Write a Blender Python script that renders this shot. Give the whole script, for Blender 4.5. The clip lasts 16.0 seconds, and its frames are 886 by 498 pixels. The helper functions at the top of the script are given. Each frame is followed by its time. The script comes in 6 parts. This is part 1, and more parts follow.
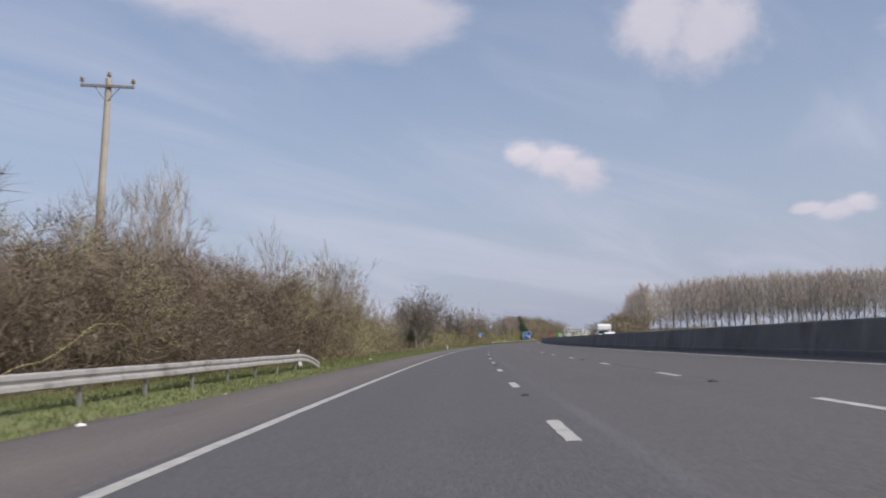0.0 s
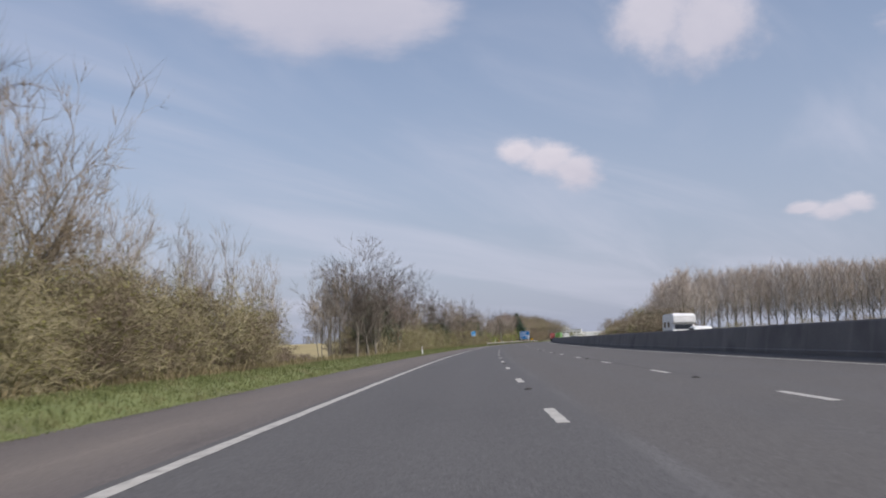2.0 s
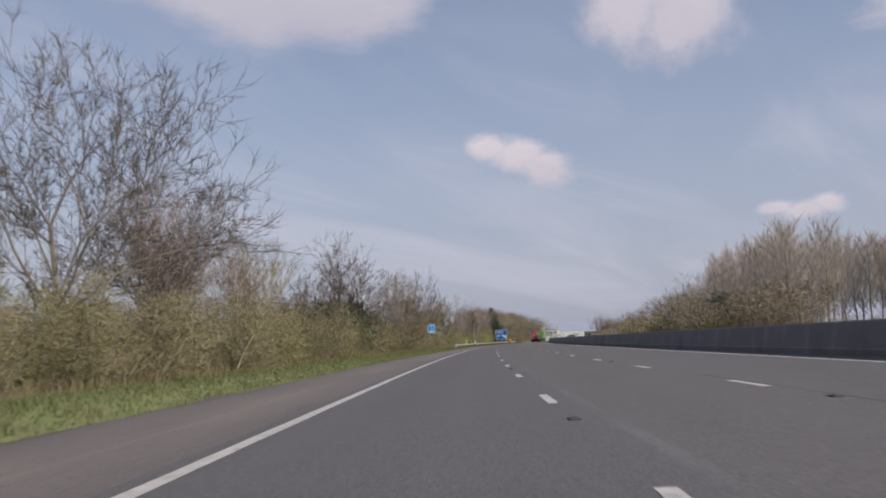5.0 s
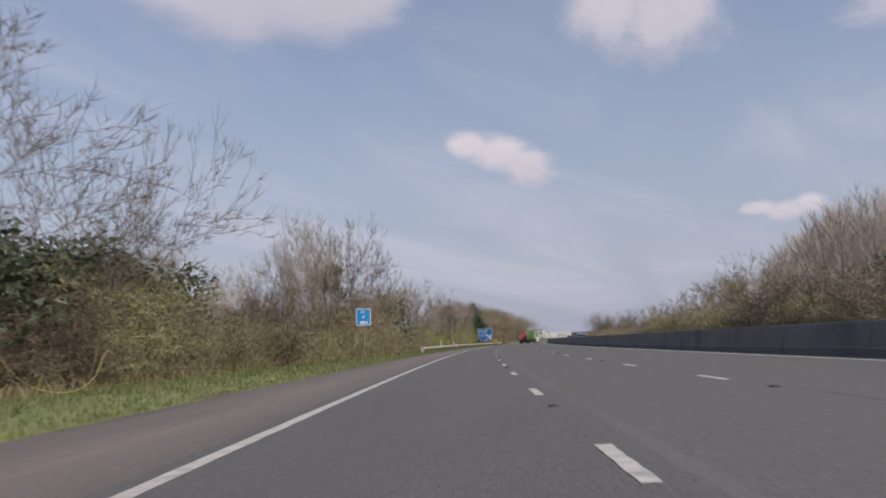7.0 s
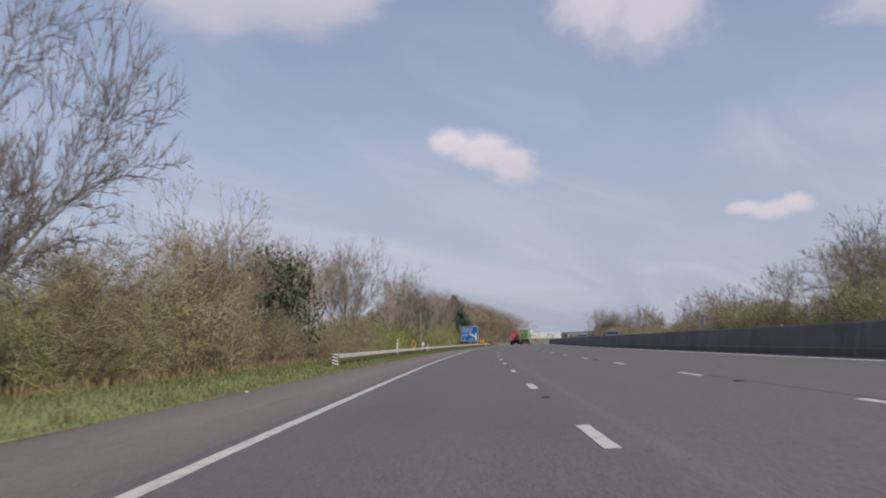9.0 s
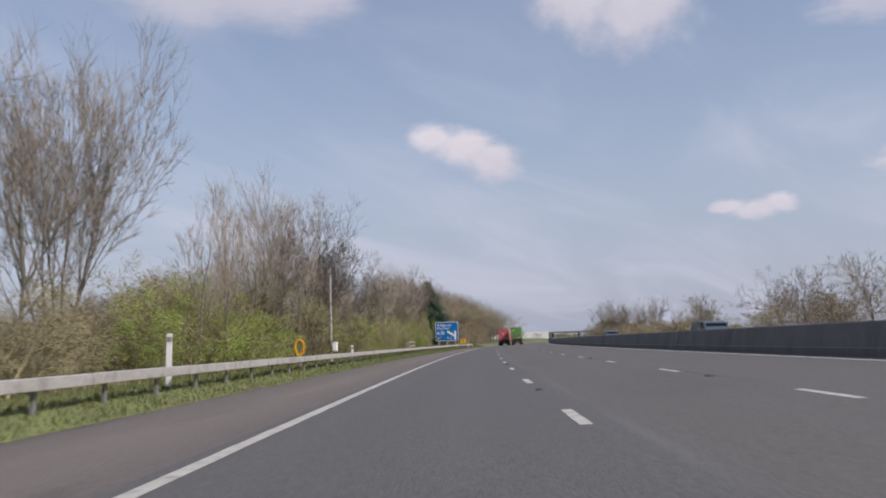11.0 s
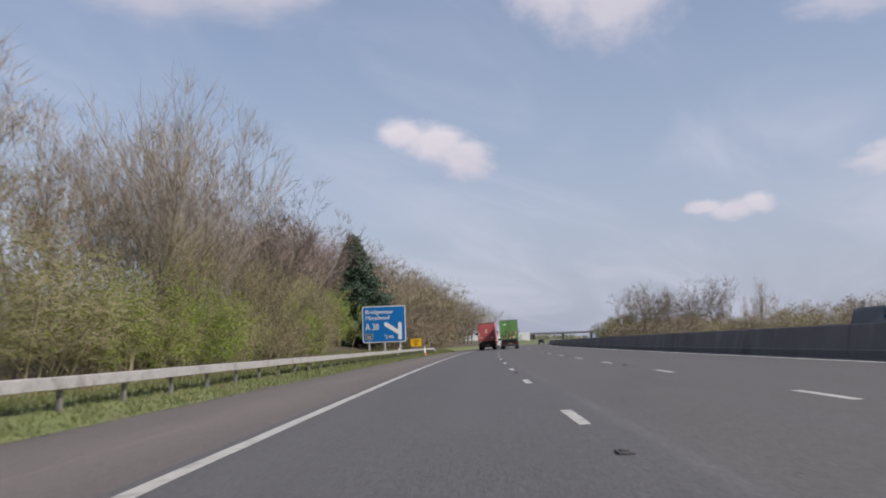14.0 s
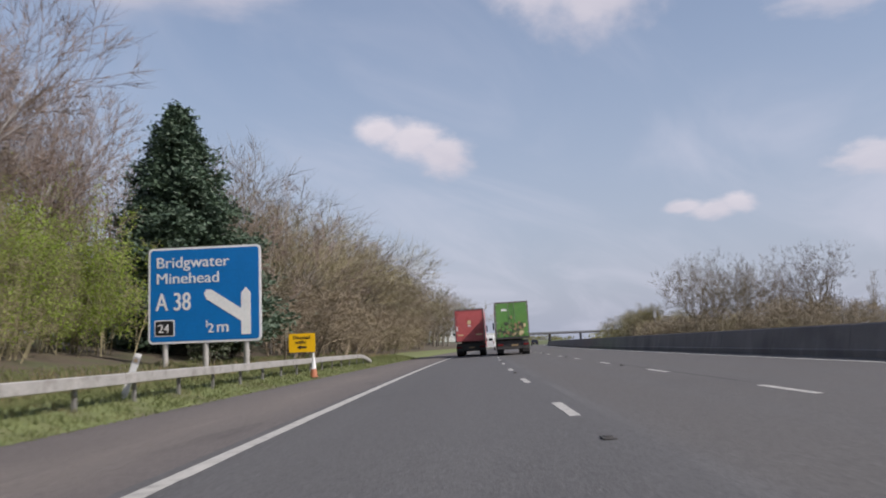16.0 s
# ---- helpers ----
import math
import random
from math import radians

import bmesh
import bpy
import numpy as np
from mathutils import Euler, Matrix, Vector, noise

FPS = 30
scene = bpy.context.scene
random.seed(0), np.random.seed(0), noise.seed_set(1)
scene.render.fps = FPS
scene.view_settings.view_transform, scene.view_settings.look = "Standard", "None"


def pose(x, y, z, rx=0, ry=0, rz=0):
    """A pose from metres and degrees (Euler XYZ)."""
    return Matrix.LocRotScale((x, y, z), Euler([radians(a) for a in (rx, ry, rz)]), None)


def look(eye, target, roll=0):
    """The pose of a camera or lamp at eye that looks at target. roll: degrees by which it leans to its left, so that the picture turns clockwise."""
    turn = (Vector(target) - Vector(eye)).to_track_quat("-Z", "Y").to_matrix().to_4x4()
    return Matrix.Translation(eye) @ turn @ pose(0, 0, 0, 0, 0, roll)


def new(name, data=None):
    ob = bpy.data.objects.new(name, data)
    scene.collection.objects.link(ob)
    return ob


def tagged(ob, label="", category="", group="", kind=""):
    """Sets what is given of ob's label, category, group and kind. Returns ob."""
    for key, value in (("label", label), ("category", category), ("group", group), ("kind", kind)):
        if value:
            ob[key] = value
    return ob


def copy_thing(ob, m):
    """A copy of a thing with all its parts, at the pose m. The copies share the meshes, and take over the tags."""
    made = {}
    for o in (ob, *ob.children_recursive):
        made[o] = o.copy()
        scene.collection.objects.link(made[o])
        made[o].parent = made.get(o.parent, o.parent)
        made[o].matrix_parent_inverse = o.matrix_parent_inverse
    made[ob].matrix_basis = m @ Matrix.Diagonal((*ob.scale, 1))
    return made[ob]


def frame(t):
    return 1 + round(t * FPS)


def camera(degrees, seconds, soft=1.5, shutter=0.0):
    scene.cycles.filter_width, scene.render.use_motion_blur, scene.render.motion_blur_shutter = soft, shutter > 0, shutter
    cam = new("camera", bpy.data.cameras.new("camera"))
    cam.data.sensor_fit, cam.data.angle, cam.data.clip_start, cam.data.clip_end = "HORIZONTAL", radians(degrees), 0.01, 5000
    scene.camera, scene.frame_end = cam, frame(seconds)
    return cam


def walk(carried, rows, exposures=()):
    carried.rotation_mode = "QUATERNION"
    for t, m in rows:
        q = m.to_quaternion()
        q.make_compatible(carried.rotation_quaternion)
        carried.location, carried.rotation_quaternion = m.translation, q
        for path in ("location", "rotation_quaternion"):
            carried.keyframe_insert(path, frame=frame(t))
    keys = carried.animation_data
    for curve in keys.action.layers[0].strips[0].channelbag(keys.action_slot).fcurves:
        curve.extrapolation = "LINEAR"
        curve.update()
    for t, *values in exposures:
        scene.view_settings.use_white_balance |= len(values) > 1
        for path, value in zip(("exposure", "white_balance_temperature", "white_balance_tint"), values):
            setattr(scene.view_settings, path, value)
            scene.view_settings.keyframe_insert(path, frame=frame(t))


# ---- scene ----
cam = camera(55.55, 16.0, soft=1.9, shutter=0.12)
# seconds, x, y, z, and the turn in degrees
PATH = [
    (0.0, 2.765, 0.000, 1.010, 96.384, 2.346, 1.405),
    (0.5, 2.862, 13.122, 1.012, 96.392, 2.292, 1.309),
    (1.0, 2.959, 26.217, 1.011, 96.363, 2.326, 1.169),
    (1.5, 3.117, 39.288, 1.011, 96.376, 2.368, 0.978),
    (2.0, 3.368, 52.337, 1.011, 96.396, 2.210, 0.814),
    (2.5, 3.610, 65.369, 1.008, 96.429, 2.192, 0.461),
    (3.0, 3.970, 78.382, 1.007, 96.395, 2.181, 0.117),
    (3.5, 4.397, 91.381, 1.006, 96.404, 2.167, -0.196),
    (4.0, 4.925, 104.366, 1.006, 96.404, 2.178, -0.684),
    (4.5, 5.549, 117.341, 1.006, 96.399, 2.169, -1.032),
    (5.0, 6.245, 130.307, 1.006, 96.393, 2.160, -1.388),
    (5.5, 7.014, 143.268, 1.006, 96.387, 2.151, -1.748),
    (6.0, 7.856, 156.225, 1.006, 96.382, 2.143, -2.109),
    (6.5, 8.771, 169.182, 1.006, 96.376, 2.136, -2.470),
    (7.0, 9.770, 182.139, 1.006, 96.413, 2.097, -2.754),
    (7.5, 10.852, 195.099, 1.007, 96.448, 2.089, -3.048),
    (8.0, 11.992, 208.066, 1.007, 96.404, 2.131, -3.329),
    (8.5, 13.172, 221.046, 1.006, 96.421, 2.123, -3.578),
    (9.0, 14.419, 234.037, 1.005, 96.433, 2.052, -3.941),
    (9.5, 15.764, 247.039, 1.005, 96.427, 2.042, -4.284),
    (10.0, 17.184, 260.057, 1.005, 96.421, 2.033, -4.620),
    (10.5, 18.681, 273.093, 1.004, 96.416, 2.025, -4.949),
    (11.0, 20.255, 286.149, 1.004, 96.411, 2.018, -5.274),
    (11.5, 21.908, 299.228, 1.004, 96.407, 2.012, -5.596),
    (12.0, 23.683, 312.325, 1.004, 96.487, 1.997, -5.990),
    (12.5, 25.512, 325.453, 1.005, 96.432, 2.093, -6.367),
    (13.0, 27.437, 338.607, 1.005, 96.442, 2.068, -6.623),
    (13.5, 29.376, 351.803, 1.004, 96.528, 1.956, -6.837),
    (14.0, 31.447, 365.025, 1.004, 96.501, 1.929, -7.210),
    (14.5, 33.583, 378.287, 1.003, 96.502, 1.883, -7.444),
    (15.0, 35.803, 391.586, 1.003, 96.467, 2.019, -7.866),
    (15.5, 38.099, 404.928, 1.002, 96.482, 2.160, -8.301),
    (16.0, 40.531, 418.303, 1.002, 96.569, 2.072, -8.685),
]
walk(cam, [(t, pose(x, y, z, a, b, c)) for t, x, y, z, a, b, c in PATH], [(0.0, 0.0, 6400, 15), (2.0, 0.0, 6400, 15), (3.2, -0.04, 6550, 16), (4.0, -0.09, 6600, 17), (7.0, -0.07, 6600, 17), (8.0, -0.03, 6600, 17), (9.5, 0.0, 6500, 16), (12.0, 0.05, 6480, 15), (16.0, 0.05, 6480, 15)])

# ---- the road's line: an arc to the right ----
R = 2319.0
FALL = 0.025          # crossfall of the carriageway
LANE_A, LANE_B, EDGE_R = 3.70, 7.14, 11.54
BARRIER = 12.4
VERGE = -3.75          # where the hard shoulder meets the grass


def dip(s, d):
    """How far the outer lanes fall below the even crossfall along the first stretch."""
    return 0.11 * min(1.0, max(0.0, (d - 3.7) / 8)) * min(1.0, max(0.0, (190 - s) / 80))


def level(s, d):
    """Height of the ground at s metres along the road and d metres to the right of the left edge line."""
    if VERGE <= d <= 12.95:
        return FALL * d - dip(s, d)
    if d > 12.95:
        if d <= 27.5:
            return 0.324 - FALL * (d - 12.95)
        return -0.04 + min(1.2, (d - 27.5) * 0.09)
    z = FALL * VERGE + 0.29 * min(1.0, (VERGE - d) / 1.2)
    if d < -7.5:
        bank = min(1.0, max(0.0, (s - 250) / 60))
        low = min(1.0, max(0.0, (-7.5 - d) / 6))
        z += -0.9 * low * (1 - bank) + bank * min(2.2, (-7.5 - d) * 0.16)
    return z


def spot(s, d, h=0.0):
    """World place of a point h metres above the ground."""
    th = s / R
    return Vector((R - (R - d) * math.cos(th), (R - d) * math.sin(th), level(s, d) + h))


def stand(s, d, h=0.0, turn=0.0, lean=0.0):
    """Pose of a thing at (s, d): its y axis along the road, turned left by turn degrees, leaning to the right by lean degrees."""
    return Matrix.Translation(spot(s, d, h)) @ pose(0, 0, 0, 0, lean, turn - math.degrees(s / R))


# ---- world, sun, exposure ----
SUN_EL, SUN_AZ = 42.0, 126.0     # degrees; azimuth clockwise from the road's first heading
world = bpy.data.worlds.new("sky")
scene.world = world
world.use_nodes = True
wn, wl = world.node_tree.nodes, world.node_tree.links
wn.clear()
w_out = wn.new("ShaderNodeOutputWorld")
w_bg = wn.new("ShaderNodeBackground")
w_sky = wn.new("ShaderNodeTexSky")
w_sky.sky_type = "NISHITA"
w_sky.sun_disc = False
w_sky.sun_elevation, w_sky.sun_rotation = radians(SUN_EL), radians(SUN_AZ)
w_sky.air_density, w_sky.dust_density, w_sky.ozone_density = 1.2, 2.0, 1.6
# thin high cloud, streaked, on a level sheet
w_tc = wn.new("ShaderNodeTexCoord")
w_sep = wn.new("ShaderNodeSeparateXYZ")
wl.new(w_tc.outputs["Generated"], w_sep.inputs[0])


def w_math(op, a, b=None, c=None):
    n = wn.new("ShaderNodeMath")
    n.operation = op
    for i, v in enumerate((a, b, c)):
        if v is None:
            continue
        if isinstance(v, (int, float)):
            n.inputs[i].default_value = v
        else:
            wl.new(v, n.inputs[i])
    return n.outputs[0]


w_z = w_math("MAXIMUM", w_math("ADD", w_sep.outputs[2], 0.14), 0.05)
w_u, w_v = w_math("DIVIDE", w_sep.outputs[0], w_z), w_math("DIVIDE", w_sep.outputs[1], w_z)
w_uv = wn.new("ShaderNodeCombineXYZ")
wl.new(w_u, w_uv.inputs[0])
wl.new(w_v, w_uv.inputs[1])
w_map = wn.new("ShaderNodeMapping")
w_map.vector_type = "TEXTURE"
w_map.inputs["Rotation"].default_value = (0, 0, radians(52))
w_map.inputs["Scale"].default_value = (2.8, 1.0, 1)
wl.new(w_uv.outputs[0], w_map.inputs[0])
w_noise = wn.new("ShaderNodeTexNoise")
w_noise.inputs["Scale"].default_value, w_noise.inputs["Detail"].default_value = 1.25, 6.0
w_noise.inputs["Roughness"].default_value, w_noise.inputs["Distortion"].default_value = 0.54, 1.2
wl.new(w_map.outputs[0], w_noise.inputs["Vector"])
w_cirrus = wn.new("ShaderNodeMapRange")
w_cirrus.interpolation_type = "SMOOTHSTEP"
for i, v in enumerate((0.38, 0.74, 0.0, 0.42)):
    w_cirrus.inputs[i + 1].default_value = v
wl.new(w_noise.outputs["Fac"], w_cirrus.inputs[0])
# pale haze that thickens towards the horizon
w_haze = wn.new("ShaderNodeMapRange")
w_haze.interpolation_type = "SMOOTHSTEP"
for i, v in enumerate((0.0, 0.42, 0.78, 0.26)):
    w_haze.inputs[i + 1].default_value = v
wl.new(w_sep.outputs[2], w_haze.inputs[0])
w_mix = wn.new("ShaderNodeMix")
w_mix.data_type = "RGBA"
w_mix.inputs[7].default_value = (3.42, 3.86, 4.92, 1)
wl.new(w_haze.outputs[0], w_mix.inputs[0])
wl.new(w_sky.outputs[0], w_mix.inputs[6])
w_mix2 = wn.new("ShaderNodeMix")
w_mix2.data_type = "RGBA"
w_mix2.inputs[7].default_value = (5.2, 5.35, 6.1, 1)
wl.new(w_cirrus.outputs[0], w_mix2.inputs[0])
wl.new(w_mix.outputs[2], w_mix2.inputs[6])
wl.new(w_mix2.outputs[2], w_bg.inputs[0])
w_bg.inputs[1].default_value = 0.12
wl.new(w_bg.outputs[0], w_out.inputs[0])

sun = new("sun", bpy.data.lights.new("sun", "SUN"))
sun.data.energy, sun.data.angle, sun.data.color = 4.2, radians(0.6), (1.0, 0.95, 0.88)
s_dir = Vector((math.sin(radians(SUN_AZ)) * math.cos(radians(SUN_EL)), math.cos(radians(SUN_AZ)) * math.cos(radians(SUN_EL)), math.sin(radians(SUN_EL))))
sun.matrix_world = look(s_dir * 100, (0, 0, 0))
scene.view_settings.exposure = 0.0

# ---- materials ----
def material(name):
    m = bpy.data.materials.new(name)
    m.use_nodes = True
    return m, m.node_tree.nodes, m.node_tree.links, m.node_tree.nodes["Principled BSDF"]


def surface(name, dark, light, scale=4.0, rough=0.8, bump=0.3, fine=40.0, metal=0.0, per_object=0.0, coords="Object", stain=None, stain_scale=0.6, through_light=0.0):
    """A two-scale procedural surface: a coarse and a fine noise between two colours, optional stains, and relief."""
    m, n, l, bsdf = material(name)
    tc = n.new("ShaderNodeTexCoord")
    a, b = n.new("ShaderNodeTexNoise"), n.new("ShaderNodeTexNoise")
    for node, sc, det in ((a, scale, 5.0), (b, fine, 3.0)):
        node.inputs["Scale"].default_value, node.inputs["Detail"].default_value = sc, det
        l.new(tc.outputs[coords], node.inputs["Vector"])
    add = n.new("ShaderNodeMath")
    add.operation = "MULTIPLY_ADD"
    add.inputs[1].default_value = 0.5
    l.new(b.outputs["Fac"], add.inputs[0])
    half = n.new("ShaderNodeMath")
    half.operation = "MULTIPLY"
    half.inputs[1].default_value = 0.5
    l.new(a.outputs["Fac"], half.inputs[0])
    l.new(half.outputs[0], add.inputs[2])
    fac = add.outputs[0]
    if per_object:
        info = n.new("ShaderNodeObjectInfo")
        sh = n.new("ShaderNodeMath")
        sh.operation = "MULTIPLY_ADD"
        sh.inputs[1].default_value = per_object
        l.new(info.outputs["Random"], sh.inputs[0])
        l.new(fac, sh.inputs[2])
        sub = n.new("ShaderNodeMath")
        sub.operation = "SUBTRACT"
        sub.inputs[1].default_value = per_object / 2
        l.new(sh.outputs[0], sub.inputs[0])
        fac = sub.outputs[0]
    ramp = n.new("ShaderNodeMapRange")
    ramp.inputs[1].default_value, ramp.inputs[2].default_value = 0.3, 0.7
    l.new(fac, ramp.inputs[0])
    mix = n.new("ShaderNodeMix")
    mix.data_type = "RGBA"
    mix.inputs[6].default_value, mix.inputs[7].default_value = (*dark, 1), (*light, 1)
    l.new(ramp.outputs[0], mix.inputs[0])
    col = mix.outputs[2]
    if stain:
        st = n.new("ShaderNodeTexNoise")
        st.inputs["Scale"].default_value, st.inputs["Detail"].default_value = stain_scale, 6.0
        l.new(tc.outputs[coords], st.inputs["Vector"])
        sr = n.new("ShaderNodeMapRange")
        sr.inputs[1].default_value, sr.inputs[2].default_value, sr.inputs[4].default_value = 0.52, 0.7, 0.8
        l.new(st.outputs["Fac"], sr.inputs[0])
        mx = n.new("ShaderNodeMix")
        mx.data_type = "RGBA"
        mx.inputs[7].default_value = (*stain, 1)
        l.new(sr.outputs[0], mx.inputs[0])
        l.new(col, mx.inputs[6])
        col = mx.outputs[2]
    l.new(col, bsdf.inputs["Base Color"])
    bsdf.inputs["Roughness"].default_value, bsdf.inputs["Metallic"].default_value = rough, metal
    if through_light:
        bsdf.inputs["Transmission Weight"].default_value = 0.0
        tr = n.new("ShaderNodeBsdfTranslucent")
        ms = n.new("ShaderNodeMixShader")
        ms.inputs[0].default_value = through_light
        l.new(col, tr.inputs[0])
        l.new(bsdf.outputs[0], ms.inputs[1])
        l.new(tr.outputs[0], ms.inputs[2])
        l.new(ms.outputs[0], n["Material Output"].inputs[0])
    if bump:
        bp = n.new("ShaderNodeBump")
        bp.inputs["Strength"].default_value, bp.inputs["Distance"].default_value = bump, 0.02
        l.new(fac, bp.inputs["Height"])
        l.new(bp.outputs[0], bsdf.inputs["Normal"])
    return m


def asphalt(name, base, track, seam, brown):
    """Worn asphalt; UV runs in metres across (u) and along (v) the road."""
    m, n, l, bsdf = material(name)
    uv = n.new("ShaderNodeUVMap")
    sep = n.new("ShaderNodeSeparateXYZ")
    l.new(uv.outputs[0], sep.inputs[0])

    def noise_at(scale, detail, stretch=1.0):
        mp = n.new("ShaderNodeMapping")
        mp.inputs["Scale"].default_value = (1, stretch, 1)
        l.new(uv.outputs[0], mp.inputs[0])
        t = n.new("ShaderNodeTexNoise")
        t.inputs["Scale"].default_value, t.inputs["Detail"].default_value = scale, detail
        l.new(mp.outputs[0], t.inputs["Vector"])
        return t.outputs["Fac"]

    def blend(a, colour, fac):
        x = n.new("ShaderNodeMix")
        x.data_type = "RGBA"
        x.inputs[7].default_value = (*colour, 1)
        l.new(a, x.inputs[6])
        l.new(fac, x.inputs[0])
        return x.outputs[2]

    def rng(v, a, b, c, d):
        r = n.new("ShaderNodeMapRange")
        for i, q in enumerate((a, b, c, d)):
            r.inputs[i + 1].default_value = q
        l.new(v, r.inputs[0])
        return r.outputs[0]

    def mth(op, a, b):
        x = n.new("ShaderNodeMath")
        x.operation = op
        for i, q in enumerate((a, b)):
            if isinstance(q, (int, float)):
                x.inputs[i].default_value = q
            else:
                l.new(q, x.inputs[i])
        return x.outputs[0]

    rgb = n.new("ShaderNodeRGB")
    rgb.outputs[0].default_value = (*base, 1)
    col = rgb.outputs[0]
    # the outer lanes are an older, browner and coarser course
    if brown:
        col = blend(col, brown, rng(sep.outputs[0], LANE_A + 0.3, LANE_A + 0.6, 0.0, 1.0))
    # wheel tracks: twice a lane
    wave = mth("SINE", mth("MULTIPLY", mth("SUBTRACT", sep.outputs[0], 0.1), 2 * math.pi / 1.8), 0.0)
    col = blend(col, track, mth("MULTIPLY", rng(wave, 0.0, 1.0, 0.0, 0.4), rng(noise_at(0.25, 3.0, 0.1), 0.3, 0.7, 0.3, 1.0)))
    # long patches and stains
    col = blend(col, tuple(c * 0.72 for c in base), mth("MULTIPLY", rng(noise_at(0.35, 6.0, 0.25), 0.55, 0.75, 0.0, 1.0), 0.5))
    # the joint beside the lane line
    dist = mth("ABSOLUTE", mth("SUBTRACT", sep.outputs[0], seam), 0.0)
    col = blend(col, tuple(min(1, c * 1.5) for c in base), mth("MULTIPLY", rng(dist, 0.05, 0.12, 1.0, 0.0), rng(noise_at(0.5, 4.0, 0.3), 0.4, 0.6, 0.0, 0.6)))
    if brown:
        far = mth("ABSOLUTE", mth("SUBTRACT", sep.outputs[0], LANE_B + 0.16), 0.0)
        col = blend(col, tuple(c * 0.35 for c in base), mth("MULTIPLY", rng(far, 0.02, 0.05, 1.0, 0.0), rng(noise_at(0.3, 4.0, 0.2), 0.5, 0.58, 0.0, 0.9)))
    if not brown and seam < 0:
        # pale dust in drifts along the middle, dark damp grime towards the grass
        mid = mth("ABSOLUTE", mth("SUBTRACT", sep.outputs[0], -1.75), 0.0)
        drifts = mth("MULTIPLY", rng(mid, 0.25, 1.35, 1.0, 0.0), rng(noise_at(0.5, 6.0, 0.22), 0.34, 0.66, 0.25, 1.0))
        col = blend(col, (0.19, 0.165, 0.14), mth("MULTIPLY", drifts, 0.62))
        grime = mth("MULTIPLY", rng(sep.outputs[0], VERGE, VERGE + 0.55, 1.0, 0.0), rng(noise_at(0.8, 6.0, 0.3), 0.42, 0.6, 0.0, 0.8))
        col = blend(col, (0.06, 0.05, 0.042), grime)
        col = blend(col, (0.062, 0.056, 0.053), rng(noise_at(0.9, 7.0, 0.12), 0.63, 0.72, 0.0, 0.55))
    # aggregate
    vo = n.new("ShaderNodeTexVoronoi")
    vo.inputs["Scale"].default_value = 55.0
    l.new(uv.outputs[0], vo.inputs["Vector"])
    grit = rng(vo.outputs["Color"], 0.2, 0.9, 0.0, 1.0)
    col = blend(col, tuple(min(1, c * 1.9) for c in base), mth("MULTIPLY", rng(grit, 0.7, 1.0, 0.0, 1.0), 0.55))
    col = blend(col, tuple(c * 0.4 for c in base), rng(grit, 0.0, 0.3, 0.55, 0.0))
    l.new(col, bsdf.inputs["Base Color"])
    bsdf.inputs["Roughness"].default_value = 0.82
    bsdf.inputs["Specular IOR Level"].default_value = 0.35
    bp = n.new("ShaderNodeBump")
    bp.inputs["Strength"].default_value, bp.inputs["Distance"].default_value = 0.5, 0.006
    l.new(mth("ADD", vo.outputs["Distance"], noise_at(6.0, 4.0)), bp.inputs["Height"])
    l.new(bp.outputs[0], bsdf.inputs["Normal"])
    return m


def plain(name, colour, rough=0.5, metal=0.0):
    return surface(name, tuple(c * 0.86 for c in colour), tuple(min(1, c * 1.08) for c in colour), 1.2, rough, 0.05, 9.0, metal)


M_ROAD = asphalt("carriageway asphalt", (0.090, 0.088, 0.088), (0.105, 0.103, 0.103), LANE_A + 0.42, (0.099, 0.093, 0.088))
M_SHOULDER = asphalt("hard shoulder asphalt", (0.118, 0.104, 0.097), (0.124, 0.11, 0.103), -1.6, None)
M_FAR_ROAD = asphalt("far carriageway asphalt", (0.09, 0.087, 0.085), (0.10, 0.098, 0.095), 20.0, None)
M_PAINT = surface("worn road paint", (0.31, 0.30, 0.27), (0.50, 0.485, 0.445), 3.0, 0.6, 0.2, 60.0, stain=(0.2, 0.19, 0.175), stain_scale=5.0)
M_GROUND = surface("rough pasture", (0.06, 0.085, 0.03), (0.13, 0.15, 0.06), 0.15, 0.95, 0.5, 3.0, stain=(0.13, 0.11, 0.065), stain_scale=0.4)
M_FIELD = surface("dry field", (0.22, 0.18, 0.08), (0.36, 0.30, 0.15), 0.08, 0.95, 0.5, 2.0)
M_VERGE = surface("verge turf", (0.085, 0.115, 0.035), (0.175, 0.195, 0.07), 1.2, 0.95, 0.6, 9.0, stain=(0.12, 0.10, 0.06), stain_scale=0.5)
M_BLADE = surface("grass blades", (0.125, 0.15, 0.052), (0.205, 0.228, 0.092), 0.6, 0.7, 0.0, 11.0, stain=(0.24, 0.215, 0.11), stain_scale=0.9, through_light=0.4)
M_EARTH = surface("leaf litter and earth", (0.05, 0.038, 0.026), (0.115, 0.09, 0.058), 0.8, 0.95, 0.7, 9.0, stain=(0.06, 0.075, 0.025), stain_scale=0.4)
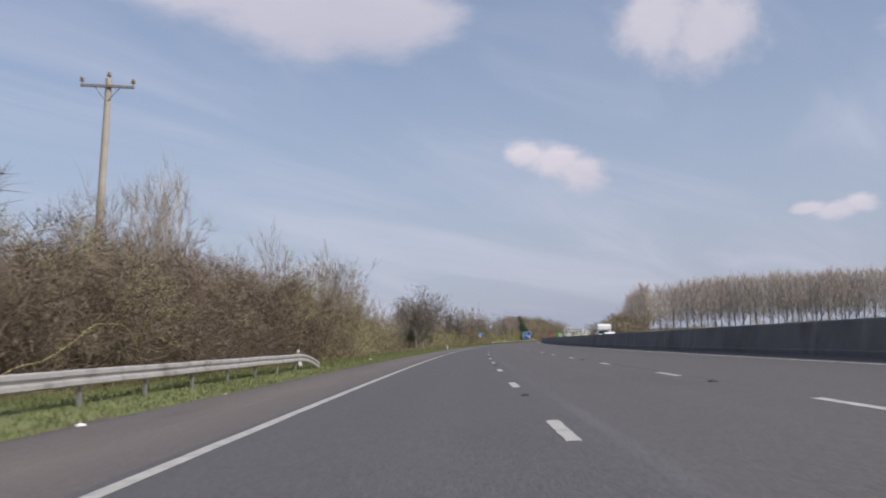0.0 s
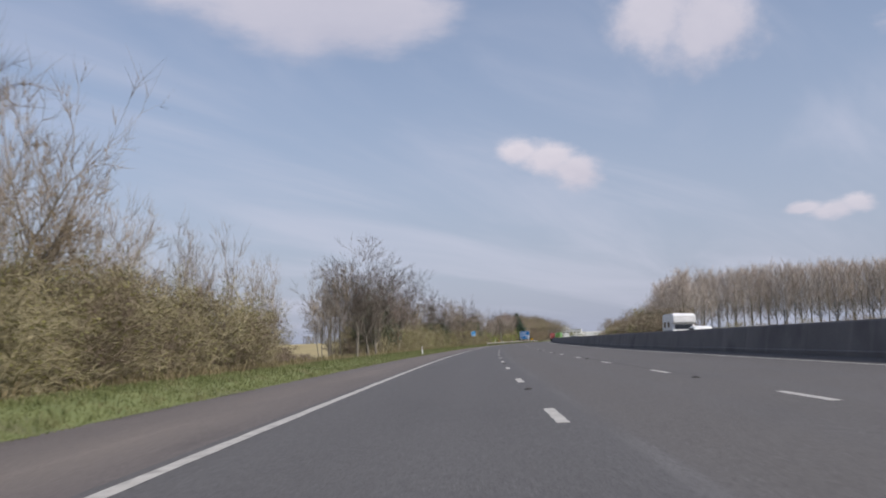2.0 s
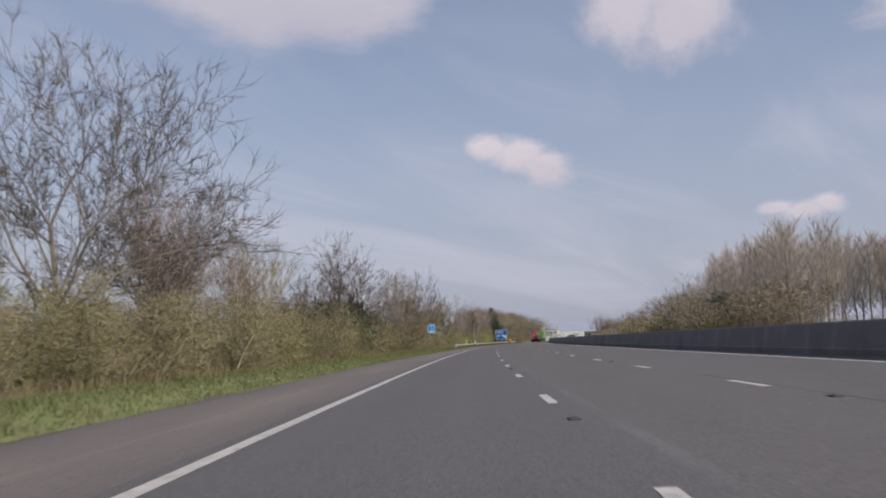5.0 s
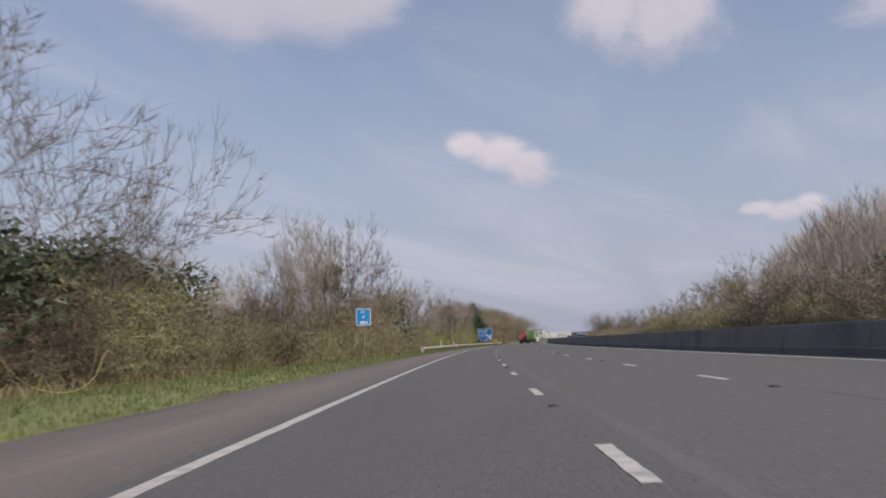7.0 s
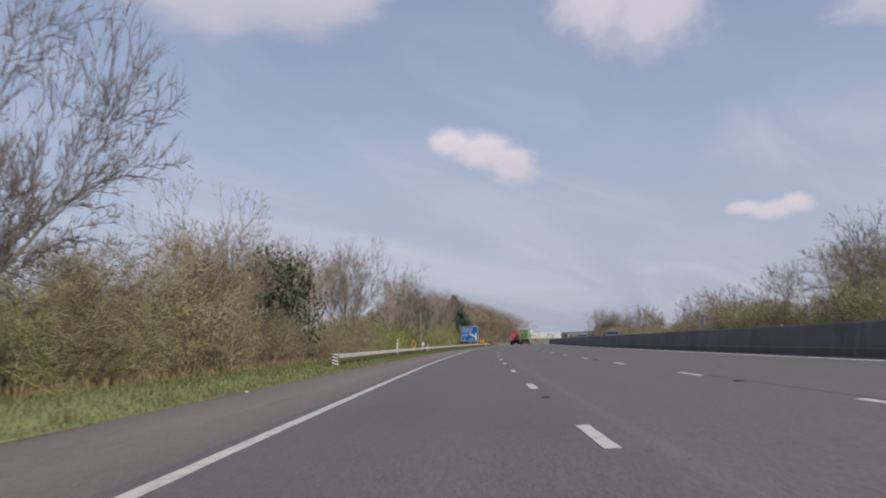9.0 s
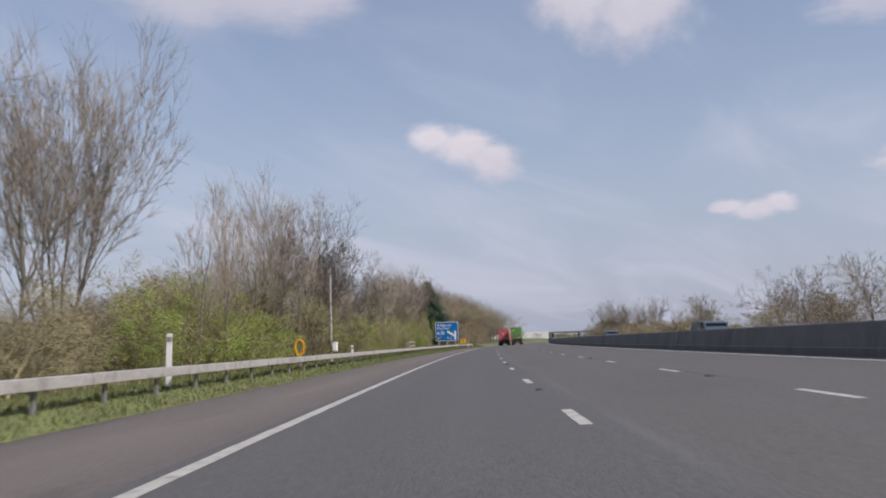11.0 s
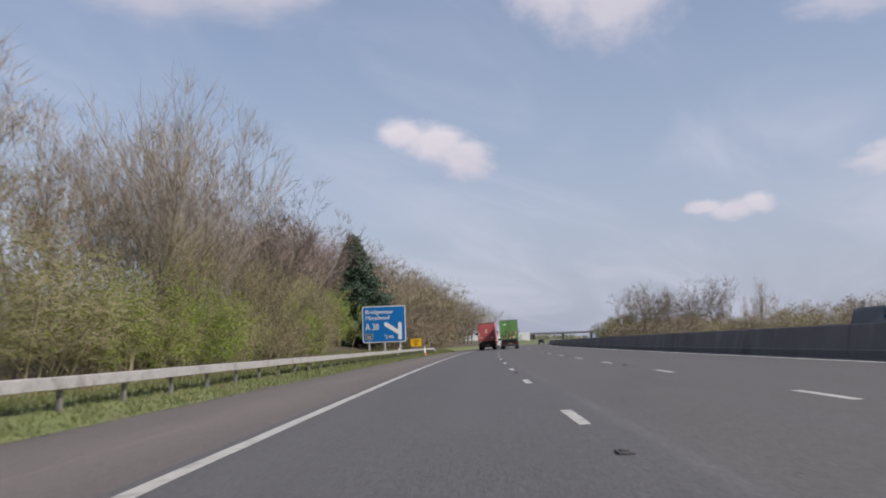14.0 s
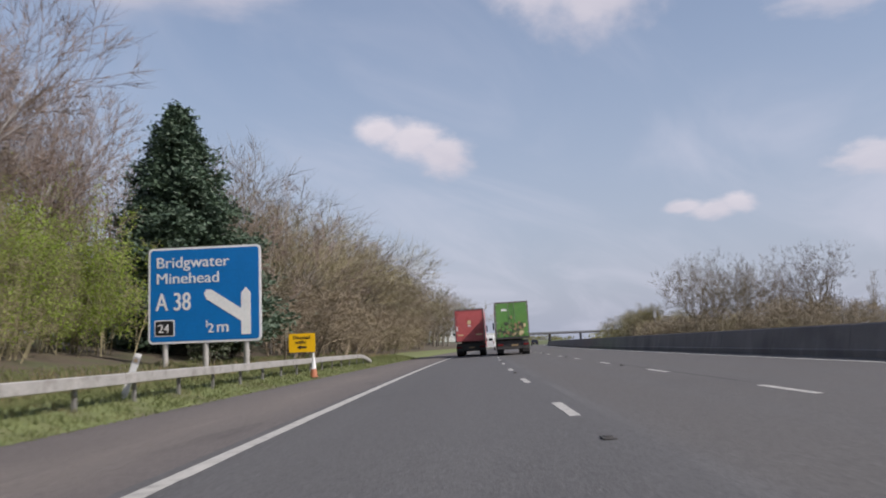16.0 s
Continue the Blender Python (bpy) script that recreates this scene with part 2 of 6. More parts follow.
def streaked_concrete():
    """Grimy concrete with pale and dark streaks running down."""
    m = surface("grimy concrete", (0.115, 0.107, 0.106), (0.175, 0.164, 0.16), 0.7, 0.9, 0.25, 22.0, stain=(0.085, 0.078, 0.08), stain_scale=0.45)
    n, l = m.node_tree.nodes, m.node_tree.links
    bsdf = n["Principled BSDF"]
    before = bsdf.inputs["Base Color"].links[0].from_socket
    tc, mp, tx, rg, mx = n.new("ShaderNodeTexCoord"), n.new("ShaderNodeMapping"), n.new("ShaderNodeTexNoise"), n.new("ShaderNodeMapRange"), n.new("ShaderNodeMix")
    mp.inputs["Scale"].default_value = (1.6, 1.6, 0.12)
    tx.inputs["Scale"].default_value, tx.inputs["Detail"].default_value = 1.0, 6.0
    for i, v in enumerate((0.56, 0.72, 0.0, 0.65)):
        rg.inputs[i + 1].default_value = v
    mx.data_type = "RGBA"
    mx.inputs[7].default_value = (0.22, 0.205, 0.20, 1)
    l.new(tc.outputs["Object"], mp.inputs[0])
    l.new(mp.outputs[0], tx.inputs["Vector"])
    l.new(tx.outputs["Fac"], rg.inputs[0])
    l.new(rg.outputs[0], mx.inputs[0])
    l.new(before, mx.inputs[6])
    l.new(mx.outputs[2], bsdf.inputs["Base Color"])
    return m


M_CONCRETE = streaked_concrete()
M_STEEL = surface("weathered galvanised steel", (0.33, 0.32, 0.30), (0.52, 0.50, 0.47), 1.5, 0.55, 0.08, 14.0, 0.35, stain=(0.22, 0.20, 0.17), stain_scale=2.2)
M_POSTSTEEL = surface("dull steel post", (0.16, 0.155, 0.145), (0.28, 0.27, 0.25), 3.0, 0.6, 0.1, 30.0, 0.3, stain=(0.13, 0.08, 0.05), stain_scale=4.0)
M_WOOD = surface("weathered timber", (0.17, 0.14, 0.105), (0.33, 0.285, 0.22), 3.0, 0.85, 0.4, 24.0)
M_POLEWOOD = surface("old pole timber", (0.27, 0.235, 0.19), (0.42, 0.38, 0.32), 1.4, 0.85, 0.4, 20.0)
M_BARK = surface("grey brown bark", (0.10, 0.088, 0.07), (0.23, 0.205, 0.165), 2.5, 0.9, 0.5, 18.0, per_object=0.25, stain=(0.11, 0.115, 0.055), stain_scale=0.9)
M_BIRCH = surface("pale birch bark", (0.30, 0.27, 0.24), (0.55, 0.52, 0.48), 1.5, 0.8, 0.3, 12.0, per_object=0.2, stain=(0.12, 0.10, 0.085), stain_scale=1.6)
M_TWIG = surface("brown twigs", (0.13, 0.105, 0.072), (0.26, 0.21, 0.145), 0.5, 0.9, 0.0, 5.0, per_object=0.35)
M_TWIG_RED = surface("reddish twigs", (0.17, 0.128, 0.105), (0.30, 0.235, 0.195), 0.5, 0.9, 0.0, 5.0, per_object=0.3)
M_TWIG_GREY = surface("pale grey twigs", (0.205, 0.172, 0.135), (0.355, 0.305, 0.245), 0.5, 0.9, 0.0, 5.0, per_object=0.3)
M_TWIG_BROWN = surface("dark brown twigs", (0.095, 0.07, 0.05), (0.195, 0.15, 0.11), 0.5, 0.9, 0.0, 5.0, per_object=0.35)
M_TWIG_OLIVE = surface("olive twigs", (0.17, 0.15, 0.085), (0.32, 0.28, 0.165), 0.5, 0.9, 0.0, 5.0, per_object=0.35)
M_TWIG_PALE = surface("pale poplar twigs", (0.38, 0.325, 0.28), (0.56, 0.49, 0.43), 0.5, 0.9, 0.0, 5.0, per_object=0.3)
M_TWIG_DARK = surface("dark twigs", (0.085, 0.07, 0.057), (0.16, 0.134, 0.11), 0.5, 0.9, 0.0, 5.0, per_object=0.25)
M_STRAW = surface("dry stalks", (0.20, 0.16, 0.085), (0.34, 0.28, 0.16), 0.6, 0.8, 0.0, 9.0, stain=(0.13, 0.15, 0.05), stain_scale=0.7, through_light=0.4)
M_SOIL = surface("washed-out soil", (0.055, 0.045, 0.036), (0.12, 0.10, 0.08), 1.5, 0.95, 0.4, 14.0)
M_BUD = surface("opening olive buds", (0.18, 0.172, 0.055), (0.31, 0.295, 0.105), 0.7, 0.8, 0.0, 6.0, per_object=0.3, through_light=0.45)
M_LEAF = surface("fresh spring leaves", (0.17, 0.20, 0.035), (0.32, 0.36, 0.085), 0.7, 0.6, 0.0, 6.0, per_object=0.3, through_light=0.5)
M_SPRING = surface("bright spring leaves", (0.21, 0.30, 0.03), (0.38, 0.50, 0.085), 0.7, 0.6, 0.0, 6.0, per_object=0.35, through_light=0.5)
M_IVY = surface("ivy leaves", (0.036, 0.05, 0.026), (0.085, 0.105, 0.05), 1.2, 0.5, 0.0, 8.0, per_object=0.3, through_light=0.15)
M_NEEDLE = surface("dark evergreen foliage", (0.04, 0.07, 0.046), (0.095, 0.145, 0.085), 0.9, 0.6, 0.0, 7.0, per_object=0.2, through_light=0.1)
M_DEAD = surface("dead brown leaves", (0.16, 0.128, 0.075), (0.28, 0.225, 0.14), 0.9, 0.8, 0.0, 7.0, per_object=0.3, through_light=0.45)
M_BLUE = plain("blue sign face", (0.0, 0.155, 0.46), 0.4)
M_LOCBLUE = plain("light blue sign face", (0.01, 0.24, 0.55), 0.4)
M_WHITE = plain("white reflective sheeting", (0.78, 0.78, 0.77), 0.4)
M_BLACK = plain("black", (0.015, 0.015, 0.017), 0.5)
M_YELLOW = plain("yellow sign face", (0.83, 0.47, 0.0), 0.45)
M_CABLE = plain("faded yellow cable sheath", (0.42, 0.36, 0.14), 0.6)
M_HOSE = plain("orange yellow duct", (0.75, 0.42, 0.02), 0.5)
M_ORANGE = plain("faded orange plastic", (0.42, 0.15, 0.075), 0.6)
M_GREYBACK = plain("grey sign back", (0.36, 0.36, 0.36), 0.55, 0.2)
# red lifted towards pink: the paling of distance haze is put into the paint
M_RED = surface("red lorry paint", (0.42, 0.085, 0.085), (0.52, 0.125, 0.125), 0.6, 0.4, 0.03, 8.0, stain=(0.30, 0.05, 0.04), stain_scale=1.2)
M_GREEN = surface("green lorry paint", (0.085, 0.235, 0.05), (0.15, 0.31, 0.085), 0.5, 0.4, 0.03, 8.0, stain=(0.12, 0.25, 0.05), stain_scale=0.9)
M_TYRE = plain("tyre rubber", (0.022, 0.022, 0.023), 0.85)
M_CHASSIS = surface("road-dirty chassis", (0.03, 0.03, 0.03), (0.085, 0.08, 0.075), 2.0, 0.8, 0.2, 14.0)
M_BODYWHITE = plain("white vehicle paint", (0.74, 0.74, 0.72), 0.3)
M_BODYBLUE = plain("dark blue paint", (0.06, 0.085, 0.115), 0.3)
M_BODYDARK = plain("dark car paint", (0.02, 0.024, 0.035), 0.25)
M_TAIL = plain("red lamp lens", (0.16, 0.01, 0.01), 0.2)
M_BUILDING = plain("pale cladding", (0.72, 0.72, 0.70), 0.6)
M_ROOF = plain("grey roof sheet", (0.45, 0.46, 0.48), 0.6)
M_CREAM = plain("cream print", (0.62, 0.50, 0.28), 0.5)
M_INK = plain("dark print", (0.07, 0.085, 0.05), 0.5)
M_OLIVE = plain("olive print", (0.20, 0.22, 0.09), 0.5)
M_BROWN = plain("tan print", (0.30, 0.21, 0.11), 0.5)


def glass_material():
    m, n, l, bsdf = material("dark vehicle glass")
    bsdf.inputs["Base Color"].default_value = (0.02, 0.025, 0.03, 1)
    bsdf.inputs["Roughness"].default_value = 0.06
    bsdf.inputs["Specular IOR Level"].default_value = 0.7
    return m


M_GLASS = glass_material()

# ---- building helpers ----
def mesh_object(name, bm_or_data, mat, parent=None):
    if isinstance(bm_or_data, bmesh.types.BMesh):
        me = bpy.data.meshes.new(name)
        bm_or_data.to_mesh(me)
        bm_or_data.free()
    else:
        me = bm_or_data
    if mat is not None and not me.materials:
        me.materials.append(mat)
    ob = new(name, me)
    if parent is not None:
        ob.parent = parent
    return ob


def part(name, bm, mat, parent, label=""):
    """One mesh under a thing or under a part."""
    return tagged(mesh_object(name, bm, mat, parent), label)


def thing(name, m, label, category, group="", kind=""):
    ob = new(name)
    ob.empty_display_size = 0.2
    ob.matrix_basis = m
    return tagged(ob, label, category, group, kind)


def box(x, y, z, sx, sy, sz, bevel=0.0, bm=None, m=None):
    """A box centred at x, y with its foot at z."""
    bm = bm or bmesh.new()
    made = bmesh.ops.create_cube(bm, size=1.0, matrix=(m or Matrix()) @ Matrix.Translation((x, y, z + sz / 2)) @ Matrix.Diagonal((sx, sy, sz, 1)))
    if bevel:
        edges = list({e for v in made["verts"] for e in v.link_edges})
        bmesh.ops.bevel(bm, geom=edges, offset=bevel, segments=2, profile=0.6, affect="EDGES")
    return bm


def rod(a, b, r0, r1=None, sides=10, bm=None):
    """A tapered round bar from a to b."""
    bm = bm or bmesh.new()
    a, b = Vector(a), Vector(b)
    r1 = r0 if r1 is None else r1
    turn = (b - a).to_track_quat("Z", "Y").to_matrix().to_4x4()
    bmesh.ops.create_cone(bm, cap_ends=True, segments=sides, radius1=r0, radius2=r1, depth=(b - a).length, matrix=Matrix.Translation((a + b) / 2) @ turn)
    return bm


def plate(points, thick, bm=None, m=None):
    """A flat plate from an outline in x, z, with its face at y = 0 and its back at y = thick."""
    bm = bm or bmesh.new()
    m = m or Matrix()
    front = [bm.verts.new(m @ Vector((x, 0, z))) for x, z in points]
    back = [bm.verts.new(m @ Vector((x, thick, z))) for x, z in points]
    bm.faces.new(front)
    bm.faces.new(back[::-1])
    for i in range(len(points)):
        j = (i + 1) % len(points)
        bm.faces.new((front[j], front[i], back[i], back[j]))
    bmesh.ops.recalc_face_normals(bm, faces=bm.faces)
    return bm


def rounded(w, h, r, x=0.0, z=0.0, n=5):
    """Outline of a rounded rectangle centred at x, z."""
    pts = []
    for cx, cz, a0 in ((w / 2 - r, h / 2 - r, 0), (-w / 2 + r, h / 2 - r, 90), (-w / 2 + r, -h / 2 + r, 180), (w / 2 - r, -h / 2 + r, 270)):
        for i in range(n + 1):
            a = radians(a0 + 90 * i / n)
            pts.append((x + cx + r * math.cos(a), z + cz + r * math.sin(a)))
    return pts


def lettering(text, size, x, y, z, mat, parent, wide=1.0):
    """A line of raised letters on the face of a sign: left end at x, base line at z."""
    # struck three times, a hair apart, for the weight of road lettering
    for k in (0, 1, 2):
        cu = bpy.data.curves.new("lettering", "FONT")
        cu.body, cu.size, cu.extrude, cu.offset = text, size, 0.003, 0.0
        cu.materials.append(mat)
        ob = new("lettering", cu)
        ob.parent = parent
        ob.matrix_basis = Matrix.Translation((x + k * size * 0.016, y - 0.002 * k, z)) @ pose(0, 0, 0, 90, 0, 0) @ Matrix.Diagonal((wide, 1, 1, 1))
    return ob


def strip(name, s0, s1, step, profile, mat, up=0.0):
    """A swept sheet along the road through the offsets of the profile: rows of d, or (d, height over ground)."""
    prof = [(q, 0.0) if isinstance(q, (int, float)) else q for q in profile]
    n = max(1, round((s1 - s0) / step))
    verts, faces, uvs = [], [], []
    for i in range(n + 1):
        s = s0 + (s1 - s0) * i / n
        for d, h in prof:
            verts.append(spot(s, d, h + up))
            uvs.append((d, s))
    k = len(prof)
    for i in range(n):
        for j in range(k - 1):
            a = i * k + j
            faces.append((a, a + 1, a + 1 + k, a + k))
    me = bpy.data.meshes.new(name)
    me.from_pydata(verts, [], faces)
    layer = me.uv_layers.new(name="UVMap")
    for lo in me.loops:
        layer.data[lo.index].uv = uvs[lo.vertex_index]
    me.materials.append(mat)
    for p in me.polygons:
        p.use_smooth = True
    return me


def setting(name, me, label, category):
    return tagged(new(name, me), label, category, "", "structure")


# ---- ground and carriageways ----
far_d = [-2600, -1200, -600, -300, -160, -90, -60, -40, -28, -22, -18, -15, -12.5, -10.5, -9, -7.5, -6, -5.2, -4.6, -4.2, VERGE - 0.2, VERGE]
setting("ground_left", strip("ground_left", -60, 2600, 12, far_d, M_GROUND, -0.03), "rough grass and pasture beside the motorway", "ground")
setting("ground_right", strip("ground_right", -60, 2600, 12, [27.4, 28.5, 31, 35, 41, 50, 70, 110, 200, 400, 800, 1500, 2200], M_GROUND, -0.03), "rough grass land beyond the far carriageway", "ground")
setting("verge", strip("verge", -20, 760, 3, [-9.0, -7.5, -6, -5.2, -4.6, -4.2, VERGE - 0.3, VERGE - 0.1, VERGE + 0.08], M_VERGE, 0.008), "raised grass verge beside the hard shoulder", "verge")
setting("woodland_floor", strip("woodland_floor", -20, 760, 5, [-30, -24, -18, -15, -12.5, -10.5, -9.2, -8.2], M_EARTH, 0.012), "bare earth and leaf litter under the trees", "ground")
setting("field", strip("field", 60, 330, 10, [-420, -200, -100, -60, -40, -31], M_FIELD, 0.02), "pale dry grass field behind the roadside trees", "field")
road = setting("road", strip("road", -40, 2600, 6, [-0.25, 1.5, 3.7, 5.4, 7.14, 9.3, 11.5, 13.0], M_ROAD), "three-lane grey asphalt motorway carriageway, worn and dry", "road")
setting("hard_shoulder", strip("hard_shoulder", -40, 2600, 6, [VERGE - 0.02, -2, -1, -0.25], M_SHOULDER), "brownish worn asphalt hard shoulder", "road")
setting("far_carriageway", strip("far_carriageway", -40, 2600, 8, [13.0, 17, 21, 24, 27.5], M_FAR_ROAD), "oncoming carriageway behind the concrete barrier", "road")


# ---- markings ----
def worn_line(name, s0, s1, d, width, step, label, parent, seed):
    """A raised painted line with slightly uneven edges."""
    rnd = random.Random(seed)
    n = max(1, round((s1 - s0) / step))
    verts, faces = [], []
    for i in range(n + 1):
        s = s0 + (s1 - s0) * i / n
        a, b = rnd.uniform(-0.008, 0.008), rnd.uniform(-0.008, 0.008)
        if d == 0.0:
            # the first lane narrows a little halfway along
            sway = float(np.interp(s, (60, 80, 110, 150, 260, 320), (0, 0.02, 0.03, 0.09, 0.08, 0.0)))
            a, b = a + sway, b + sway
        for q in (d - width / 2 + a, d + width / 2 + b):
            verts.append(spot(s, q, 0.005))
    for i in range(n):
        faces.append((2 * i, 2 * i + 1, 2 * i + 3, 2 * i + 2))
    me = bpy.data.meshes.new(name)
    me.from_pydata(verts, [], faces)
    me.materials.append(M_PAINT)
    ob = new(name, me)
    ob.parent = parent
    return tagged(ob, label)


worn_line("edge_line", -30, 900, 0.0, 0.19, 0.7, "solid worn white edge line by the hard shoulder", road, 1)
worn_line("edge_line", -30, 900, EDGE_R, 0.17, 0.7, "solid worn white edge line by the barrier", road, 2)
# small drifts in the spacing of the broken lines along the way
DRIFT_S = np.array([9, 27, 37, 46, 63, 73, 91, 100, 117, 181, 190, 207, 216, 235, 244, 307, 325, 334, 351, 360, 378, 388, 406, 416, 434])
DRIFT = np.array([-.18, -.3, .25, .35, -.05, .24, .24, .06, -.15, -.03, .12, -.39, -.23, .04, -.05, .6, .52, .42, -.7, 0, -.63, .08, .2, .6, .7])


def drift(s):
    return float(np.interp(s, DRIFT_S, DRIFT))


for line, first in ((LANE_A, 7.87), (LANE_B, 9.05)):
    for i in range(-3, 100):
        s = first + 9 * i
        s += drift(s)
        worn_line("lane_dash", s, s + (2.0 if s < 395 else 2.4), line, 0.145, 0.16, "", road, 100 + i)

stud_bm = box(0, 0, 0, 0.13, 0.24, 0.018, 0.008)
bmesh.ops.create_cube(stud_bm, size=1.0, matrix=Matrix.Translation((0, 0, 0.022)) @ Matrix.Diagonal((0.07, 0.10, 0.012, 1)))
stud_me = bpy.data.meshes.new("road_stud")
stud_bm.to_mesh(stud_me)
stud_me.materials.append(M_CHASSIS)
for line, first in ((LANE_A, 14.4), (LANE_B, 15.6)):
    for i in range(-1, 30):
        s = first + 18 * i
        ob = new("road_stud", stud_me)
        ob.parent = road
        ob.matrix_basis = stand(s + drift(s), line, 0.0)

# ---- concrete barrier on the central reserve: cast lengths ----
barrier = thing("concrete_barrier", Matrix(), "grimy grey stepped concrete barrier on the central reserve", "barrier", kind="structure")
LEN = 6.0
BAR = [(-0.30, 0.0), (-0.30, 0.20), (-0.265, 0.235), (-0.14, 0.86), (-0.105, 0.90), (0.105, 0.90), (0.14, 0.86), (0.265, 0.235), (0.30, 0.20), (0.30, 0.0)]
for i in range(-6, 150):
    a, b = i * LEN + 0.012, (i + 1) * LEN - 0.012
    cuts = [a, (a + b) / 2, b]
    verts, faces = [], []
    for s in cuts:
        for dx, dz in BAR:
            p = spot(s, BARRIER + 0.3 + dx, 0)
            p.z = FALL * (BARRIER + 0.3) - 0.02 + dz - (dip(s, BARRIER) if dz < 0.5 else 0.0)
            verts.append(p)
    k = len(BAR)
    for j in range(2):
        for q in range(k - 1):
            x = j * k + q
            faces.append((x, x + k, x + k + 1, x + 1))
    faces.append(tuple(range(k)))
    faces.append(tuple(range(3 * k - 1, 2 * k - 1, -1)))
    me = bpy.data.meshes.new("barrier_length")
    me.from_pydata(verts, [], faces)
    me.materials.append(M_CONCRETE)
    ob = new("barrier_length", me)
    ob.parent = barrier


# ---- steel guardrails ----
def guard_rail(s0, s1, d, top, profile, pitch, beam_len, label, ramp0, ramp1):
    rail = thing("guardrail", Matrix(), label, "guardrail")

    def height(s):
        z = top
        if ramp0 and s < s0 + ramp0:
            z -= 0.42 * ((s0 + ramp0 - s) / ramp0) ** 2
        if ramp1 and s > s1 - ramp1:
            z -= 0.42 * ((s - s1 + ramp1) / ramp1) ** 2
        return z

    n = math.ceil((s1 - s0) / beam_len)
    for i in range(n):
        a, b = s0 + i * beam_len, min(s1, s0 + (i + 1) * beam_len)
        verts, faces = [], []
        rows = 5
        lap = 0.006 if i % 2 else 0.0
        for j in range(rows):
            s = a + (b - a) * j / (rows - 1)
            for x, z in profile:
                p = spot(s, d + x + lap, 0)
                p.z = 0.0 + height(s) + z + lap
                verts.append(p)
        k = len(profile)
        for j in range(rows - 1):
            for q in range(k):
                r = (q + 1) % k
                faces.append((j * k + q, j * k + r, (j + 1) * k + r, (j + 1) * k + q))
        faces.append(tuple(range(k - 1, -1, -1)))
        faces.append(tuple(range((rows - 1) * k, rows * k)))
        me = bpy.data.meshes.new("beam")
        me.from_pydata(verts, [], faces)
        me.materials.append(M_STEEL)
        ob = new("beam", me)
        ob.parent = rail
    bm = box(0, 0, 0, 0.055, 0.11, 1.0, 0.0)
    me = bpy.data.meshes.new("post")
    bm.to_mesh(me)
    me.materials.append(M_POSTSTEEL)
    s = s0 + 0.9
    while s < s1:
        ob = new("post", me)
        ob.parent = rail
        g = level(s, d - 0.09)
        tall = height(s) - 0.06 - g + 0.12
        ob.matrix_basis = stand(s, d - 0.10, -0.12) @ Matrix.Diagonal((1, 1, tall, 1))
        s += pitch
    return rail


W_BEAM = [(0.0, 0.0), (0.055, -0.03), (0.055, -0.10), (0.0, -0.135), (0.0, -0.175), (0.055, -0.21), (0.055, -0.28), (0.0, -0.31),
          (-0.006, -0.31), (0.044, -0.275), (0.044, -0.215), (-0.012, -0.178), (-0.012, -0.132), (0.044, -0.095), (0.044, -0.035), (-0.006, 0.0)]
BOX_BEAM = [(-0.11, 0.0), (0.08, 0.0), (0.09, -0.012), (0.09, -0.195), (0.08, -0.207), (0.045, -0.207), (0.045, -0.2), (0.083, -0.195), (0.083, -0.01), (-0.103, -0.008), (-0.103, -0.2), (-0.06, -0.2), (-0.06, -0.207), (-0.11, -0.207)]
guard_rail(-14, 39.5, -4.4, 0.80, W_BEAM, 3.2, 3.2, "weathered corrugated steel guardrail ending in a ramp", 0, 4.5)
guard_rail(276.2, 474.5, -4.4, 0.69, BOX_BEAM, 2.6, 5.2, "pale weathered box-beam steel guardrail on short posts", 0, 5.5)


# ---- grass on the verge ----
def blades(name, count, s0, s1, d0, d1, tall, seed, label, mat):
    rng = np.random.default_rng(seed)
    s = rng.uniform(s0, s1, count)
    d = d0 + (d1 - d0) * rng.uniform(0, 1, count)
    clump = np.array([noise.noise(Vector((a * 0.9, b * 1.6, seed))) for a, b in zip(s, d)])
    h = tall * (0.45 + 0.55 * rng.uniform(0, 1, count)) * (1.0 + 0.7 * clump)
    ang = rng.uniform(0, 2 * math.pi, count)
    w = 0.010 + 0.014 * rng.uniform(0, 1, count)
    lean = 0.5 * h * rng.uniform(0.1, 1, count)
    la = rng.uniform(0, 2 * math.pi, count)
    verts = np.zeros((count * 4, 3), dtype=np.float32)
    for i in range(count):
        p = spot(s[i], d[i], -0.01)
        cx, cy = math.cos(ang[i]) * w[i], math.sin(ang[i]) * w[i]
        lx, ly = math.cos(la[i]) * lean[i], math.sin(la[i]) * lean[i]
        verts[4 * i] = (p.x - cx, p.y - cy, p.z)
        verts[4 * i + 1] = (p.x + cx, p.y + cy, p.z)
        verts[4 * i + 2] = (p.x + lx * 0.4 + cx * 0.7, p.y + ly * 0.4 + cy * 0.7, p.z + h[i] * 0.6)
        verts[4 * i + 3] = (p.x + lx, p.y + ly, p.z + h[i])
    faces = [(4 * i, 4 * i + 1, 4 * i + 2) for i in range(count)] + [(4 * i, 4 * i + 2, 4 * i + 3) for i in range(count)]
    me = bpy.data.meshes.new(name)
    me.from_pydata(verts.tolist(), [], faces)
    me.materials.append(mat)
    return tagged(new(name, me), label, "grass", "", "stuff")


